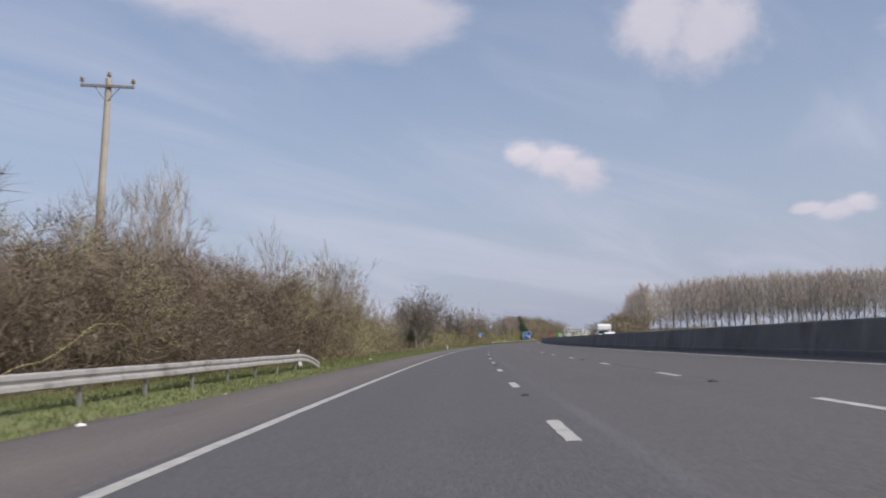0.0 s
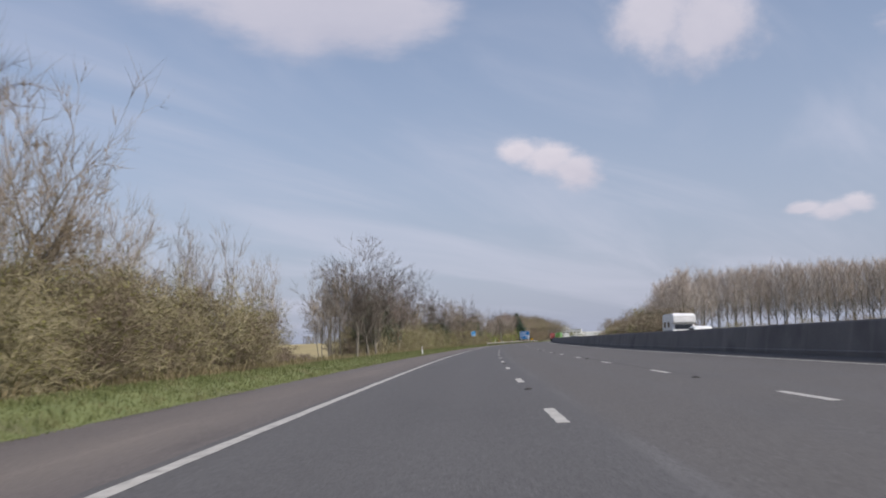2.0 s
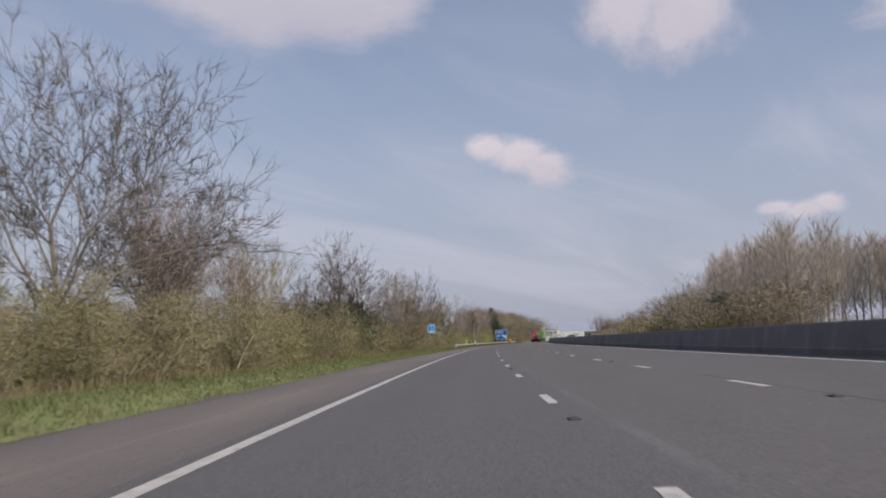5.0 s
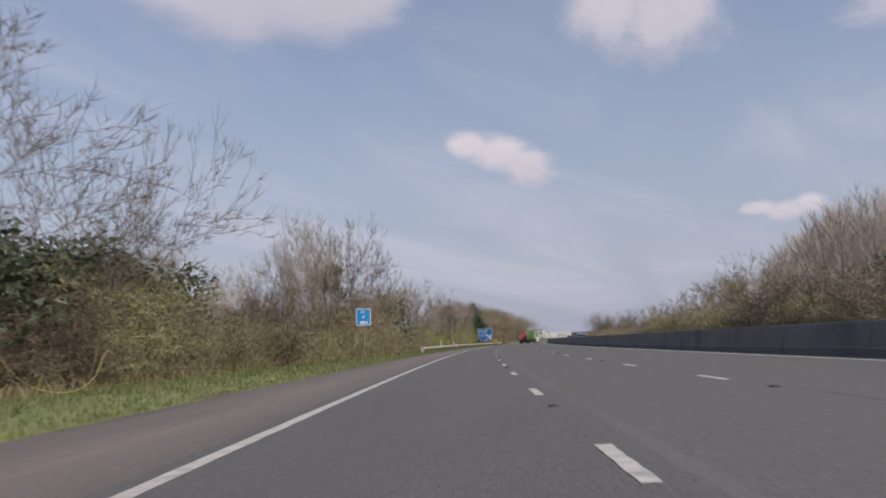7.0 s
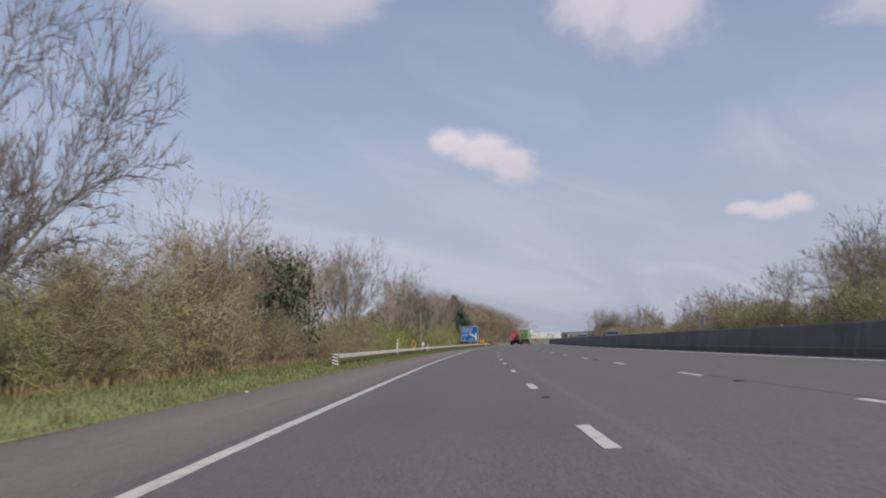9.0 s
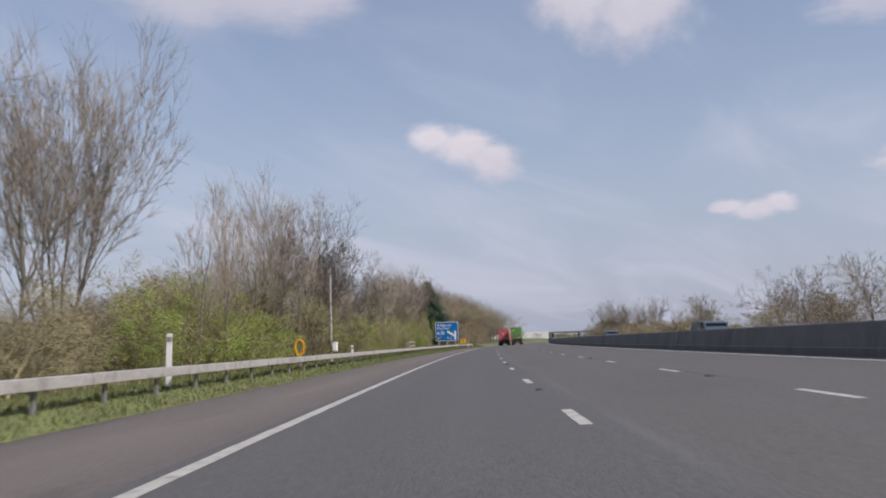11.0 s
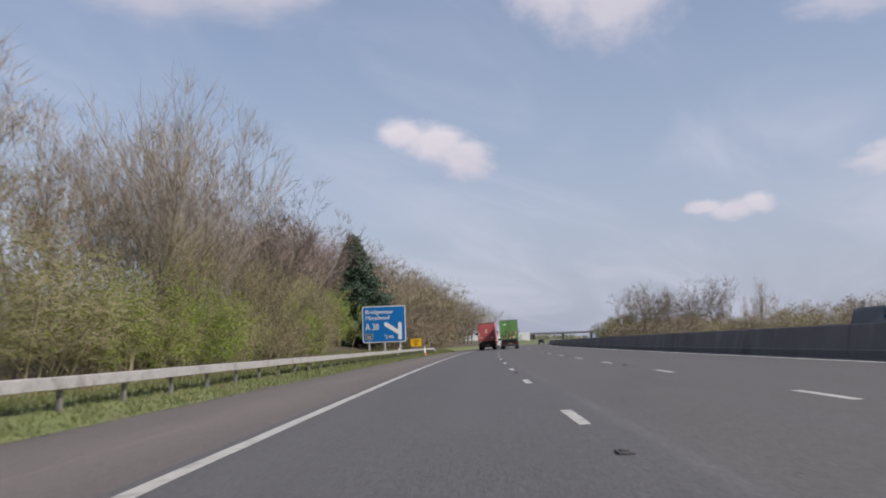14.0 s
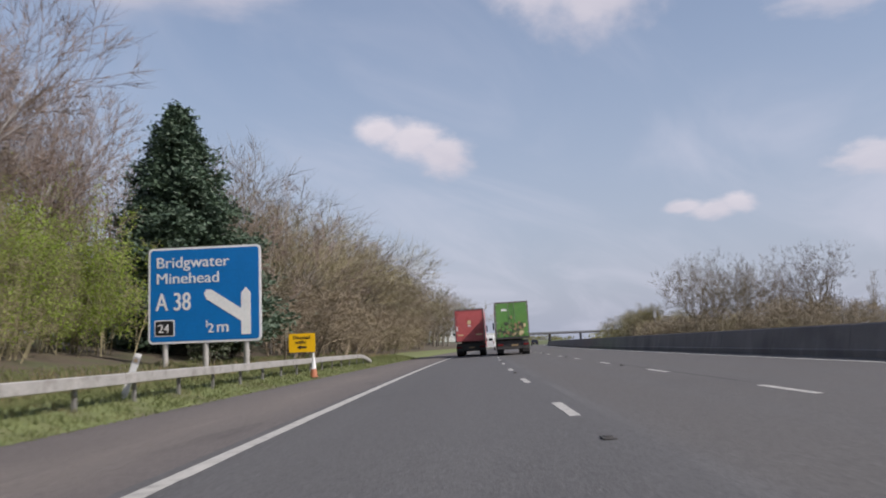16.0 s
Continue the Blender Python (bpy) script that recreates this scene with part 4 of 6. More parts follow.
KIND = {
    "spread": [grown_tree(11 + i, 10.0, LIGHT, M_BARK, M_TWIG, "tall bare deciduous tree with fine spreading branches") for i in range(3)],
    "upright": [grown_tree(21 + i, 10.0, RISE, M_BARK, M_TWIG_GREY, "slim bare tree with upright grey branches", leaf=0.12, leaf_mat=M_BUD, leaf_size=0.035) for i in range(3)],
    "slim": [grown_tree(31 + i, 8.0, dict(SLENDER, stem=0.3, side=(5, 3, 2, 1, 1), leader=5), M_BARK, M_TWIG_GREY, "thin bare sapling with upright twigs") for i in range(3)],
    "birch": [grown_tree(41 + i, 10.0, BIRCH, M_BIRCH, M_TWIG_RED, "bare birch with pale stems and reddish brown twigs", stems=2, splay=0.14) for i in range(3)],
    "green": [grown_tree(51 + i, 9.0, LIGHT, M_BARK, M_TWIG, "roadside tree breaking into fresh green leaf", leaf=0.9, leaf_mat=M_LEAF, leaf_size=0.05) for i in range(2)],
    "olive": [grown_tree(61 + i, 9.0, VASE, M_BARK, M_TWIG_OLIVE, "roadside tree hazy with opening olive buds", stems=3, splay=0.22, leaf=0.5, leaf_mat=M_BUD, leaf_size=0.05) for i in range(2)],
    "ivied": [grown_tree(71 + i, 10.0, ASH, M_BARK, M_TWIG_DARK, "bare tree with its trunk clad in ivy", ivy=900) for i in range(2)],
    "hero": [grown_tree(171 + i, 10.0, (ASH, ASH, ROUND)[i], M_BARK, M_TWIG_DARK, "large bare deciduous tree with a dense fine crown") for i in range(3)],
    "arch": [grown_tree(301, 10.0, ARCH, M_BARK, M_TWIG_DARK, "large bare tree with long arching limbs")],
    "leader": [grown_tree(311 + i, 11.0, LEAD, M_BARK, M_TWIG_DARK, "tall bare tree with a straight stem and ascending limbs") for i in range(2)],
    "vase": [grown_tree(321 + i, 10.0, VASE, M_BARK, M_TWIG_GREY, "many-stemmed bare tree fanning up from its foot", stems=6, splay=0.38, leaf=0.1, leaf_mat=M_BUD, leaf_size=0.04) for i in range(2)],
    "round": [grown_tree(331 + i, 9.0, ROUND, M_BARK, M_TWIG, "bare tree with a rounded haze of fine twigs") for i in range(2)],
    "dark_pole": [grown_tree(341 + i, 9.0, dict(SLENDER, stem=0.5), M_BARK, M_TWIG_GREY, "thin bare sapling with a long clean stem") for i in range(2)],
    "oak": [grown_tree(81 + i, 8.5, GNARL, M_BARK, M_TWIG_BROWN, "old bare oak with crooked limbs") for i in range(2)],
    "poplar": [feather_tree(91 + i, 20.0, "tall bare poplar in a planted row", 34, 0.10, 0.42, 8, 10, 2.0, 0.017, M_TWIG_PALE) for i in range(4)],
    "tall": [grown_tree(181 + i, 10.0, SLENDER, M_BARK, M_TWIG_GREY, "tall thin bare tree with steep fine branches") for i in range(3)],
    "far_crown": [grown_tree(211 + i, 10.0, dict(ROUND, levels=6, tips=6, twig_r=0.0055, girth=0.02), M_BARK, M_TWIG, "large bare field tree with a rounded crown") for i in range(2)],
    "ivyhead": [ivy_head(191, 10.0, "slim bare tree with its upper stem smothered in ivy")],
    "scrub": [shrub(101 + i, 4.2, 4.2, M_TWIG_BROWN, M_DEAD, 0.14, 0.034, "dense brown leafless scrub beside the verge", stems=12, kids=(9, 8, 9), twig_r=0.0062) for i in range(3)],
    "scrub_olive": [shrub(111 + i, 4.0, 4.2, M_TWIG_OLIVE, M_BUD, 0.30, 0.03, "thick scrub hazy with olive buds", stems=12, kids=(9, 8, 8), twig_r=0.0062) for i in range(2)],
    "scrub_green": [shrub(121 + i, 3.6, 4.0, M_TWIG_OLIVE, M_LEAF, 0.55, 0.034, "roadside bush breaking into fresh green leaf", stems=12, kids=(9, 8, 7), twig_r=0.0062) for i in range(2)],
    "bush_green": [shrub(126 + i, 5.6, 4.6, M_TWIG_OLIVE, M_SPRING, 0.8, 0.045, "tall bush in bright fresh green leaf", per=3, kids=(8, 6, 7)) for i in range(2)],
    "far_scrub": [shrub(221 + i, 4.2, 4.2, (M_TWIG, M_TWIG_OLIVE, M_TWIG)[i], M_DEAD, 0.15, 0.05, "low bare scrub across the motorway", kids=(7, 6, 6), twig_r=0.009, twig_len=0.45) for i in range(3)],
    "far_tree": [grown_tree(231 + i, 10.0, dict(LIGHT, tips=6, side=(1, 2, 2, 2, 1), twig_r=0.008), M_BARK, (M_TWIG, M_TWIG_RED, M_TWIG_OLIVE)[i], "bare tree in the wood on the bank") for i in range(3)],
    "bramble": [shrub(131 + i, 1.5, 3.0, M_TWIG_RED, M_DEAD, 0.6, 0.05, "low tangle of brown brambles on the verge", stems=6, name="bramble") for i in range(2)],
    "evergreen": [evergreen(141 + i, 4.6, 4.4, "dark evergreen bush among bare trees") for i in range(2)],
    "ivybush": [evergreen(151 + i, 2.2, 2.6, "low dark ivy-covered bush", 2400) for i in range(2)],
    "conifer": [conifer(161, 13.0, 6.0, "tall dark green conifer behind the road sign")],
}
TOP = {}
USED = set()


def crown_top(ob):
    if ob.name not in TOP:
        z = np.array([v.co.z for c in ob.children for v in c.data.vertices])
        TOP[ob.name] = 0.5 * float(z.max() + np.quantile(z, 0.995)) if ob["category"] == "tree" else float(z.max())
    return TOP[ob.name]


def plant(kind, s, d, h, turn=None, wide=1.0, sink=0.0, pick=None, label=""):
    """Set a plant of that kind, h metres high, at (s, d)."""
    first = KIND[kind][plant.rnd.randrange(len(KIND[kind])) if pick is None else pick]
    k = h / crown_top(first)
    turn = plant.rnd.uniform(0, 360) if turn is None else turn
    m = Matrix.Translation(spot(s, d, -sink)) @ pose(0, 0, 0, plant.rnd.uniform(-2, 2), plant.rnd.uniform(-2, 2), turn) @ Matrix.Diagonal((k * wide, k * wide, k, 1))
    if kind == "far_scrub":
        FAR.append((first, m))
        return None
    if first.name in USED:
        ob = copy_thing(first, Matrix())
    else:
        ob = first
        USED.add(first.name)
    ob.matrix_basis = m
    if label:
        ob["label"] = label
    return ob


plant.rnd = random.Random(7)


FAR = []


def join_far(name, label):
    """Joins the far scrub into one object: its wood, its twigs and its leaves."""
    ob = thing(name, Matrix(), label, "scrub", "", "stuff")
    for k, part_name in enumerate(("trunk", "crown", "foliage")):
        by_mat = {}
        for first, m in FAR:
            for c in first.children:
                if c.name.split(".")[0] == part_name:
                    by_mat.setdefault(c.data.materials[0].name, []).append((c.data, m))
        for mat, items in by_mat.items():
            co, tri = [], []
            base = 0
            for me, m in items:
                v = np.empty(len(me.vertices) * 3, np.float32)
                me.vertices.foreach_get("co", v)
                a = np.array(m)
                co.append(v.reshape(-1, 3) @ a[:3, :3].T + a[:3, 3])
                tri.extend([tuple(i + base for i in p.vertices) for p in me.polygons])
                base += len(me.vertices)
            mesh_object(("wood", "twigs", "buds")[k], Wood.data(part_name, np.concatenate(co).tolist(), tri, bpy.data.materials[mat]), None, ob)


def belt(kinds, s0, s1, d0, d1, h0, h1, step, wide=1.0):
    """Fill a stretch with plants of mixed kinds."""
    r = plant.rnd
    s = s0 + r.uniform(0, step)
    while s < s1:
        plant(kinds[r.randrange(len(kinds))], s, r.uniform(d0, d1), r.uniform(h0, h1), wide=wide * r.uniform(0.9, 1.15))
        s += step * r.uniform(0.7, 1.3)


# left side, in order along the road
plant("spread", 20.5, -11.5, 8.0, 200, pick=2)
belt(["scrub", "scrub", "scrub_olive"], 20, 60, -9.4, -8.2, 4.7, 5.7, 2.0, 1.1)
belt(["birch", "upright"], 26, 60, -11.0, -9.6, 6.0, 6.8, 2.6, 1.3)
belt(["scrub", "scrub", "scrub_olive"], 16, 60, -11.5, -10.2, 5.9, 6.9, 2.4, 1.15)
for s, d, h in ((30.5, -10.4, 8.2), (33.4, -10.0, 8.8), (36.6, -10.6, 7.6), (47.6, -10.2, 7.4)):
    plant("spread", s, d, h, wide=0.7)
for s, d, h in ((31.2, -10.0, 8.2), (34.6, -9.4, 9.6), (40.5, -10.0, 6.4), (45.0, -10.5, 7.0), (50.4, -9.4, 8.9), (57.5, -9.5, 7.0)):
    plant("slim", s, d, h)
belt(["scrub", "scrub_olive"], 60, 78, -9.8, -8.6, 3.8, 4.8, 2.2, 1.3)
belt(["scrub_olive", "scrub"], 78, 90, -9.6, -8.6, 3.8, 4.8, 1.9, 1.2)
belt(["scrub", "scrub_olive", "scrub"], 58, 88, -11.6, -10.0, 4.6, 5.4, 1.7, 1.1)
belt(["evergreen"], 64, 88, -10.6, -9.8, 3.4, 4.2, 6.0, 1.0)
for s, d, h in ((59.5, -9.5, 7.4), (61.5, -10.0, 7.2), (64.0, -9.4, 8.4), (66.2, -9.2, 9.6), (68.5, -10.0, 8.0), (71.2, -9.0, 7.6), (75.0, -10, 6.8), (80.8, -9.6, 7.0), (84.0, -9.8, 6.0),
                (87.0, -9.5, 7.0), (89.4, -9.8, 6.2), (93.6, -9.5, 7.8), (98.9, -9.5, 6.6), (101.8, -9.8, 5.0)):
    plant(("slim", "slim", "upright")[int(s) % 3], s, d, h)
belt(["scrub", "scrub_olive", "scrub"], 90, 103, -11.5, -9.8, 2.4, 3.2, 1.6, 1.4)
for s, d, h in ((112.9, -9.0, 6.9), (112.2, -8.4, 7.4), (113.4, -8.3, 6.8), (112.7, -7.6, 7.2), (110.9, -8.8, 6.2), (114.6, -8.6, 7.4)):
    plant("dark_pole", s, d, h)
plant("hero", 112.6, -6.4, 8.8, 220, pick=0, wide=0.95)
plant("hero", 117.0, -6.3, 7.6, 160, pick=1, wide=1.1)
plant("hero", 122.2, -6.4, 6.8, 290, pick=0, wide=1.1)
belt(["scrub", "scrub_olive"], 116, 126, -9.4, -8.0, 1.2, 2.0, 2.2, 1.2)
for s, d, h in ((73.4, -8.9, 9.0), (77.0, -9.4, 7.2), (69.5, -9.8, 8.6)):
    plant("spread", s, d, h, wide=0.8)
belt(["bramble"], 92, 106, -8.8, -7.2, 0.6, 1.1, 2.4)
belt(["evergreen", "scrub", "olive"], 139, 150, -10.2, -8.8, 4.2, 5.6, 2.6, 0.75)
belt(["scrub_olive", "scrub"], 129, 150, -8.4, -8.0, 1.8, 2.8, 3.2, 1.1)
belt(["scrub", "scrub_olive"], 130, 150, -10.6, -9.2, 3.4, 4.6, 2.6, 1.1)
belt(["spread", "slim", "birch"], 131, 160, -13.5, -11.0, 6.5, 8.5, 5.0)
plant("hero", 153.0, -9.2, 10.6, 70, pick=1, wide=0.95)
plant("hero", 163.0, -9.6, 9.6, 20, pick=0, wide=1.1)
plant("evergreen", 139.6, -8.8, 7.2, 60, pick=0, wide=0.4)
plant("evergreen", 136.6, -8.7, 6.3, 20, pick=1, wide=0.8)
plant("evergreen", 131.8, -8.8, 4.8, 160, pick=0, wide=0.8)
for s, d, h in ((129.5, -7.6, 5.6), (130.6, -7.3, 5.2), (132.4, -7.5, 5.8)):
    plant("dark_pole", s, d, h)
belt(["scrub", "scrub_olive", "scrub_green", "scrub_olive"], 150, 212, -9.6, -8.2, 3.0, 4.4, 2.4, 1.3)
belt(["evergreen", "scrub_olive", "scrub"], 184, 214, -10.5, -9.2, 4.0, 5.6, 2.6, 1.1)
belt(["spread", "upright", "olive", "birch"], 160, 181, -12.5, -9.2, 8.0, 10.0, 3.6)
belt(["scrub_olive", "scrub"], 181, 198, -11.5, -9.5, 4.6, 5.6, 2.8, 1.2)
plant("evergreen", 195.0, -8.0, 4.4, 30)
plant("evergreen", 198.0, -8.6, 5.4, 130)
plant("ivied", 196.2, -9.0, 10.2, 70, pick=0, wide=1.05)
plant("hero", 191.5, -10.4, 7.4, 170, pick=2, wide=0.75)
plant("arch", 206.6, -9.0, 8.2, 75, wide=0.7)
plant("round", 214.5, -11.0, 6.4, 50, wide=0.8)
belt(["scrub_olive", "scrub", "scrub_olive", "scrub_green"], 211, 268, -9.4, -8.0, 2.6, 3.7, 2.4, 1.3)
belt(["scrub_olive", "scrub"], 226, 268, -11.5, -9.6, 4.6, 6.0, 2.8, 1.2)
belt(["slim", "upright", "slim"], 213, 231, -12, -9.4, 5.0, 6.8, 2.8)
for s, d, h in ((233, -10.5, 7.0), (237.0, -9.8, 7.8), (250.5, -11, 9.0)):
    plant(("tall", "upright")[int(s) % 2], s, d, h)
plant("vase", 242.2, -9.4, 10.8, 200, pick=1, wide=0.62)
plant("hero", 237.6, -10.6, 7.8, 300, pick=0, wide=0.75)
plant("ivyhead", 246.4, -8.9, 11.6, 20, wide=1.1)
plant("arch", 253.8, -9.4, 12.2, 20, wide=0.6)
belt(["olive", "birch", "upright"], 276, 296, -12.5, -9.8, 6.4, 8.0, 3.2)
belt(["olive", "birch", "slim"], 260, 277, -13.0, -11.0, 4.8, 6.0, 2.8)
plant("round", 271.6, -9.5, 8.6, 40, pick=0, wide=0.72)
plant("round", 275.4, -10.6, 7.4, 160, pick=1, wide=0.75)
plant("evergreen", 283.2, -8.6, 7.3, 10, wide=0.7, label="tall ragged evergreen among bare roadside trees")
belt(["scrub_olive", "scrub_olive", "scrub_green", "scrub"], 266, 345, -9.2, -7.6, 2.4, 3.8, 2.7, 1.25)
belt(["spread", "birch", "upright"], 294, 312, -13.0, -9.5, 8.2, 10.0, 4.2)
for s, d, h in ((316.0, -7.0, 6.6), (318.0, -6.6, 7.2), (320.2, -7.2, 7.8), (322.0, -6.6, 8.0), (324.0, -7.0, 8.6), (326.2, -6.6, 9.0), (328.0, -7.2, 9.6), (330.2, -6.8, 9.2)):
    plant("tall", s, d, h, wide=1.1)
belt(["upright"], 331, 342, -10.8, -9.6, 5.2, 6.2, 4.0)
plant("vase", 313.0, -10.6, 10.8, 40, pick=0, wide=0.8)
plant("ivied", 325.2, -7.0, 7.6, 120, pick=1, wide=0.6)
plant("bush_green", 319.0, -7.2, 3.6, 20, wide=1.2)
plant("bush_green", 322.6, -7.0, 2.8, 120, wide=1.3)
plant("bush_green", 316.0, -7.6, 3.8, 220, wide=1.1)
for s, d, h in ((311.5, -7.2, 3.0), (325.5, -7.0, 2.6), (356.5, -7.6, 3.2), (360.0, -7.4, 3.6), (363.0, -7.8, 2.8), (392.5, -8.2, 3.6), (396.0, -8.0, 4.2), (399.5, -8.2, 3.8), (417.0, -9.0, 3.4), (423.0, -9.4, 4.0)):
    plant("bush_green", s, d, h, wide=1.1)
plant("bush_green", 342.0, -7.2, 2.8, 70, wide=1.2)
plant("bush_green", 351.0, -7.4, 3.4, 170, wide=1.2)
plant("bush_green", 404.0, -8.4, 3.4, 270, wide=1.1)
belt(["scrub_olive", "scrub_green", "scrub_olive"], 320, 344, -11.5, -9.5, 3.6, 5.0, 2.8, 1.2)
plant("leader", 345.4, -8.3, 11.4, 120, pick=0, wide=0.72)
plant("hero", 352.0, -9.8, 7.0, 80, pick=2, wide=0.7)
plant("leader", 349.0, -9.8, 9.2, 210, pick=1, wide=0.75)
for s, d, h in ((355.5, -10.2, 6.8), (358.4, -9.8, 6.4), (361.0, -10.4, 6.8)):
    plant("upright", s, d, h, wide=1.3)
belt(["scrub_green", "scrub_olive", "scrub_green", "scrub"], 343, 370, -9.2, -7.6, 2.4, 4.2, 2.5, 1.2)
belt(["scrub_green", "scrub_olive"], 370, 392, -10.2, -8.8, 3.0, 4.6, 2.4, 1.15)
belt(["scrub_green", "scrub_olive", "scrub_green", "scrub"], 391, 424, -10.2, -8.8, 2.4, 4.4, 2.5, 1.2)
belt(["scrub_green", "scrub_olive"], 424, 436, -12.4, -11.0, 3.0, 4.6, 2.5, 1.15)
belt(["bush_green", "scrub_green", "bush_green", "scrub_olive"], 430, 456, -15.4, -14.0, 5.0, 6.4, 1.9, 0.75)
belt(["olive", "green", "olive", "upright"], 346, 384, -12.0, -9.4, 5.0, 6.6, 4.2)
belt(["olive", "green", "olive", "upright"], 384, 426, -12.0, -9.4, 5.2, 7.2, 4.4)
belt(["upright", "tall", "spread"], 350, 370, -14.0, -10.5, 7.6, 8.8, 5.0)
belt(["tall", "upright", "tall"], 386, 424, -14.0, -11.0, 8.4, 10.0, 5.0)
plant("leader", 364.6, -8.6, 10.2, 40, pick=1, wide=0.85)
plant("tall", 384.2, -9.2, 10.8, 40)
plant("tall", 386.0, -9.8, 10.4, 140, wide=1.3)
plant("vase", 397.4, -9.6, 10.3, 10, pick=0, wide=0.9)
plant("vase", 402.8, -9.9, 11.6, 110, pick=1, wide=0.85)
plant("leader", 416.8, -9.6, 10.8, 70, pick=0, wide=1.0)
plant("upright", 421.5, -11.8, 8.8, 170, pick=0, wide=1.2)
belt(["bush_green", "scrub_olive", "bush_green"], 418, 440, -13.2, -12.2, 5.4, 6.8, 2.0, 0.75)
belt(["bush_green", "scrub_olive", "bush_green"], 440, 456, -14.4, -13.6, 5.6, 7.0, 2.0, 0.75)
belt(["birch"], 423, 437, -16.0, -13.0, 9.2, 10.6, 2.2, 0.9)
belt(["birch"], 437, 458, -17.0, -15.2, 11.2, 13.4, 1.8, 0.9)
belt(["scrub_olive", "scrub_green", "scrub"], 434, 447, -12.8, -12.0, 2.6, 3.8, 2.2, 1.0)
plant("bush_green", 456.5, -14.6, 8.4, 30, pick=0, wide=0.7)
plant("green", 449.0, -15.8, 7.8, 110, pick=1, wide=1.1)
plant("bush_green", 455.4, -13.4, 7.6, 80, pick=1, wide=0.75)
plant("bush_green", 448.6, -13.6, 6.6, 200, pick=0, wide=0.8)
plant("conifer", 464.0, -12.8, 13.0, 200, wide=1.65)
belt(["ivybush"], 457, 468, -11.5, -9.8, 1.6, 2.4, 3.5)
belt(["far_scrub"], 468, 560, -12.0, -9.4, 4.0, 6.4, 3.2, 1.35)
belt(["far_tree"], 468, 545, -16.0, -11.5, 12.0, 14.0, 3.0, 1.2)
belt(["far_tree"], 545, 640, -16.0, -11.5, 11.6, 13.8, 4.6, 1.3)

# beyond the far carriageway: a row of poplars square to the road, bushes and field trees
d = 52.0
while d < 200:
    h = 16.5 + 6.0 * min(1.0, (d - 52) / 20)
    plant("poplar", 331 + plant.rnd.uniform(-1.2, 1.2), d, h * plant.rnd.uniform(0.95, 1.03), wide=1.15)
    d += 2.5 if d < 125 else 3.8
d = 60.0
while d < 170:
    plant("poplar", 338 + plant.rnd.uniform(-1.5, 1.5), d, plant.rnd.uniform(20.5, 22.4), wide=1.25)
    d += 5.2
belt(["far_scrub"], 215, 290, 31, 37, 4.4, 6.4, 4.2, 1.4)
belt(["far_scrub"], 290, 345, 31, 37, 3.8, 5.6, 4.4, 1.4)
d = 56.0
while d < 190:
    plant("far_scrub", 326 + plant.rnd.uniform(-2, 2), d, plant.rnd.uniform(2.4, 5.0), wide=1.5)
    d += plant.rnd.uniform(3.5, 7.0)
belt(["olive", "spread"], 262, 330, 38, 46, 7.0, 9.5, 8.0, 1.1)
plant("far_crown", 322, 41.5, 10.5, 15, pick=0)
plant("far_crown", 330, 47.5, 14.0, 115, pick=1, wide=0.9)
plant("spread", 315, 37, 8.6, 50)
plant("spread", 337, 37, 8.4, 150)
plant("spread", 351, 35, 7.4, 250)
plant("spread", 362, 36, 7.2, 20)
for i in range(24):
    s = 240 + 3.3 * i
    plant("poplar", s, 42 + plant.rnd.uniform(-2, 5), float(np.interp(s, (240, 280, 298, 318), (15.0, 14.0, 10.0, 7.2))) * plant.rnd.uniform(0.85, 1.05), wide=1.2)
belt(["far_tree", "round"], 236, 300, 36, 39, 5.4, 6.8, 7.0, 0.9)
belt(["scrub_green", "scrub_olive", "bush_green", "scrub"], 226, 345, 31.5, 34, 3.2, 4.8, 5.0, 1.3)
for s, d, h in ((239, 34.0, 6.0), (247, 35.0, 6.6), (285, 34.5, 4.8)):
    plant("evergreen", s, d, h)
belt(["far_scrub"], 345, 392, 31, 36, 3.0, 5.0, 5.0, 1.3)
plant("oak", 428, 48.6, 10.2, 20, pick=0, wide=0.95)
plant("oak", 412, 51.0, 7.0, 140, pick=1, wide=0.9)
plant("spread", 372, 34, 7.0, 140)
for s, d, h in ((417.6, 34.0, 6.6), (420.6, 34.6, 6.9), (423.5, 36.2, 5.8)):
    plant("spread", s, d, h)
plant("scrub_green", 428, 34.0, 3.9, 40, wide=1.2)
belt(["far_scrub"], 396, 426, 30.0, 34, 2.4, 3.4, 2.6, 1.5)
belt(["far_scrub"], 426, 448, 30.0, 34, 3.2, 4.0, 2.4, 1.4)
belt(["far_scrub"], 448, 505, 29.5, 34, 2.8, 3.6, 2.6, 1.5)
plant("tall", 463.0, 33.0, 7.4, 30)
plant("tall", 478.0, 33.0, 7.6, 130)
plant("far_crown", 523.0, 32.4, 10.8, 190, wide=0.68, pick=1)
plant("far_crown", 530, 28.8, 11.6, 60, wide=0.72, pick=0)
plant("far_crown", 531, 31.4, 10.6, 150, wide=0.6, pick=1)
plant("oak", 527.5, 38.0, 10.4, 60, pick=0, wide=0.75)
plant("oak", 524.5, 42.0, 11.0, 260, pick=1, wide=0.68)
for s, d, h in ((517.0, 45.0, 6.6), (514.0, 47.0, 7.6), (511.5, 46.0, 7.0), (508.0, 48.0, 6.8)):
    plant("tall", s, d, h, wide=1.2)
belt(["far_scrub"], 500, 560, 28.5, 36, 3.4, 4.8, 2.0, 1.5)
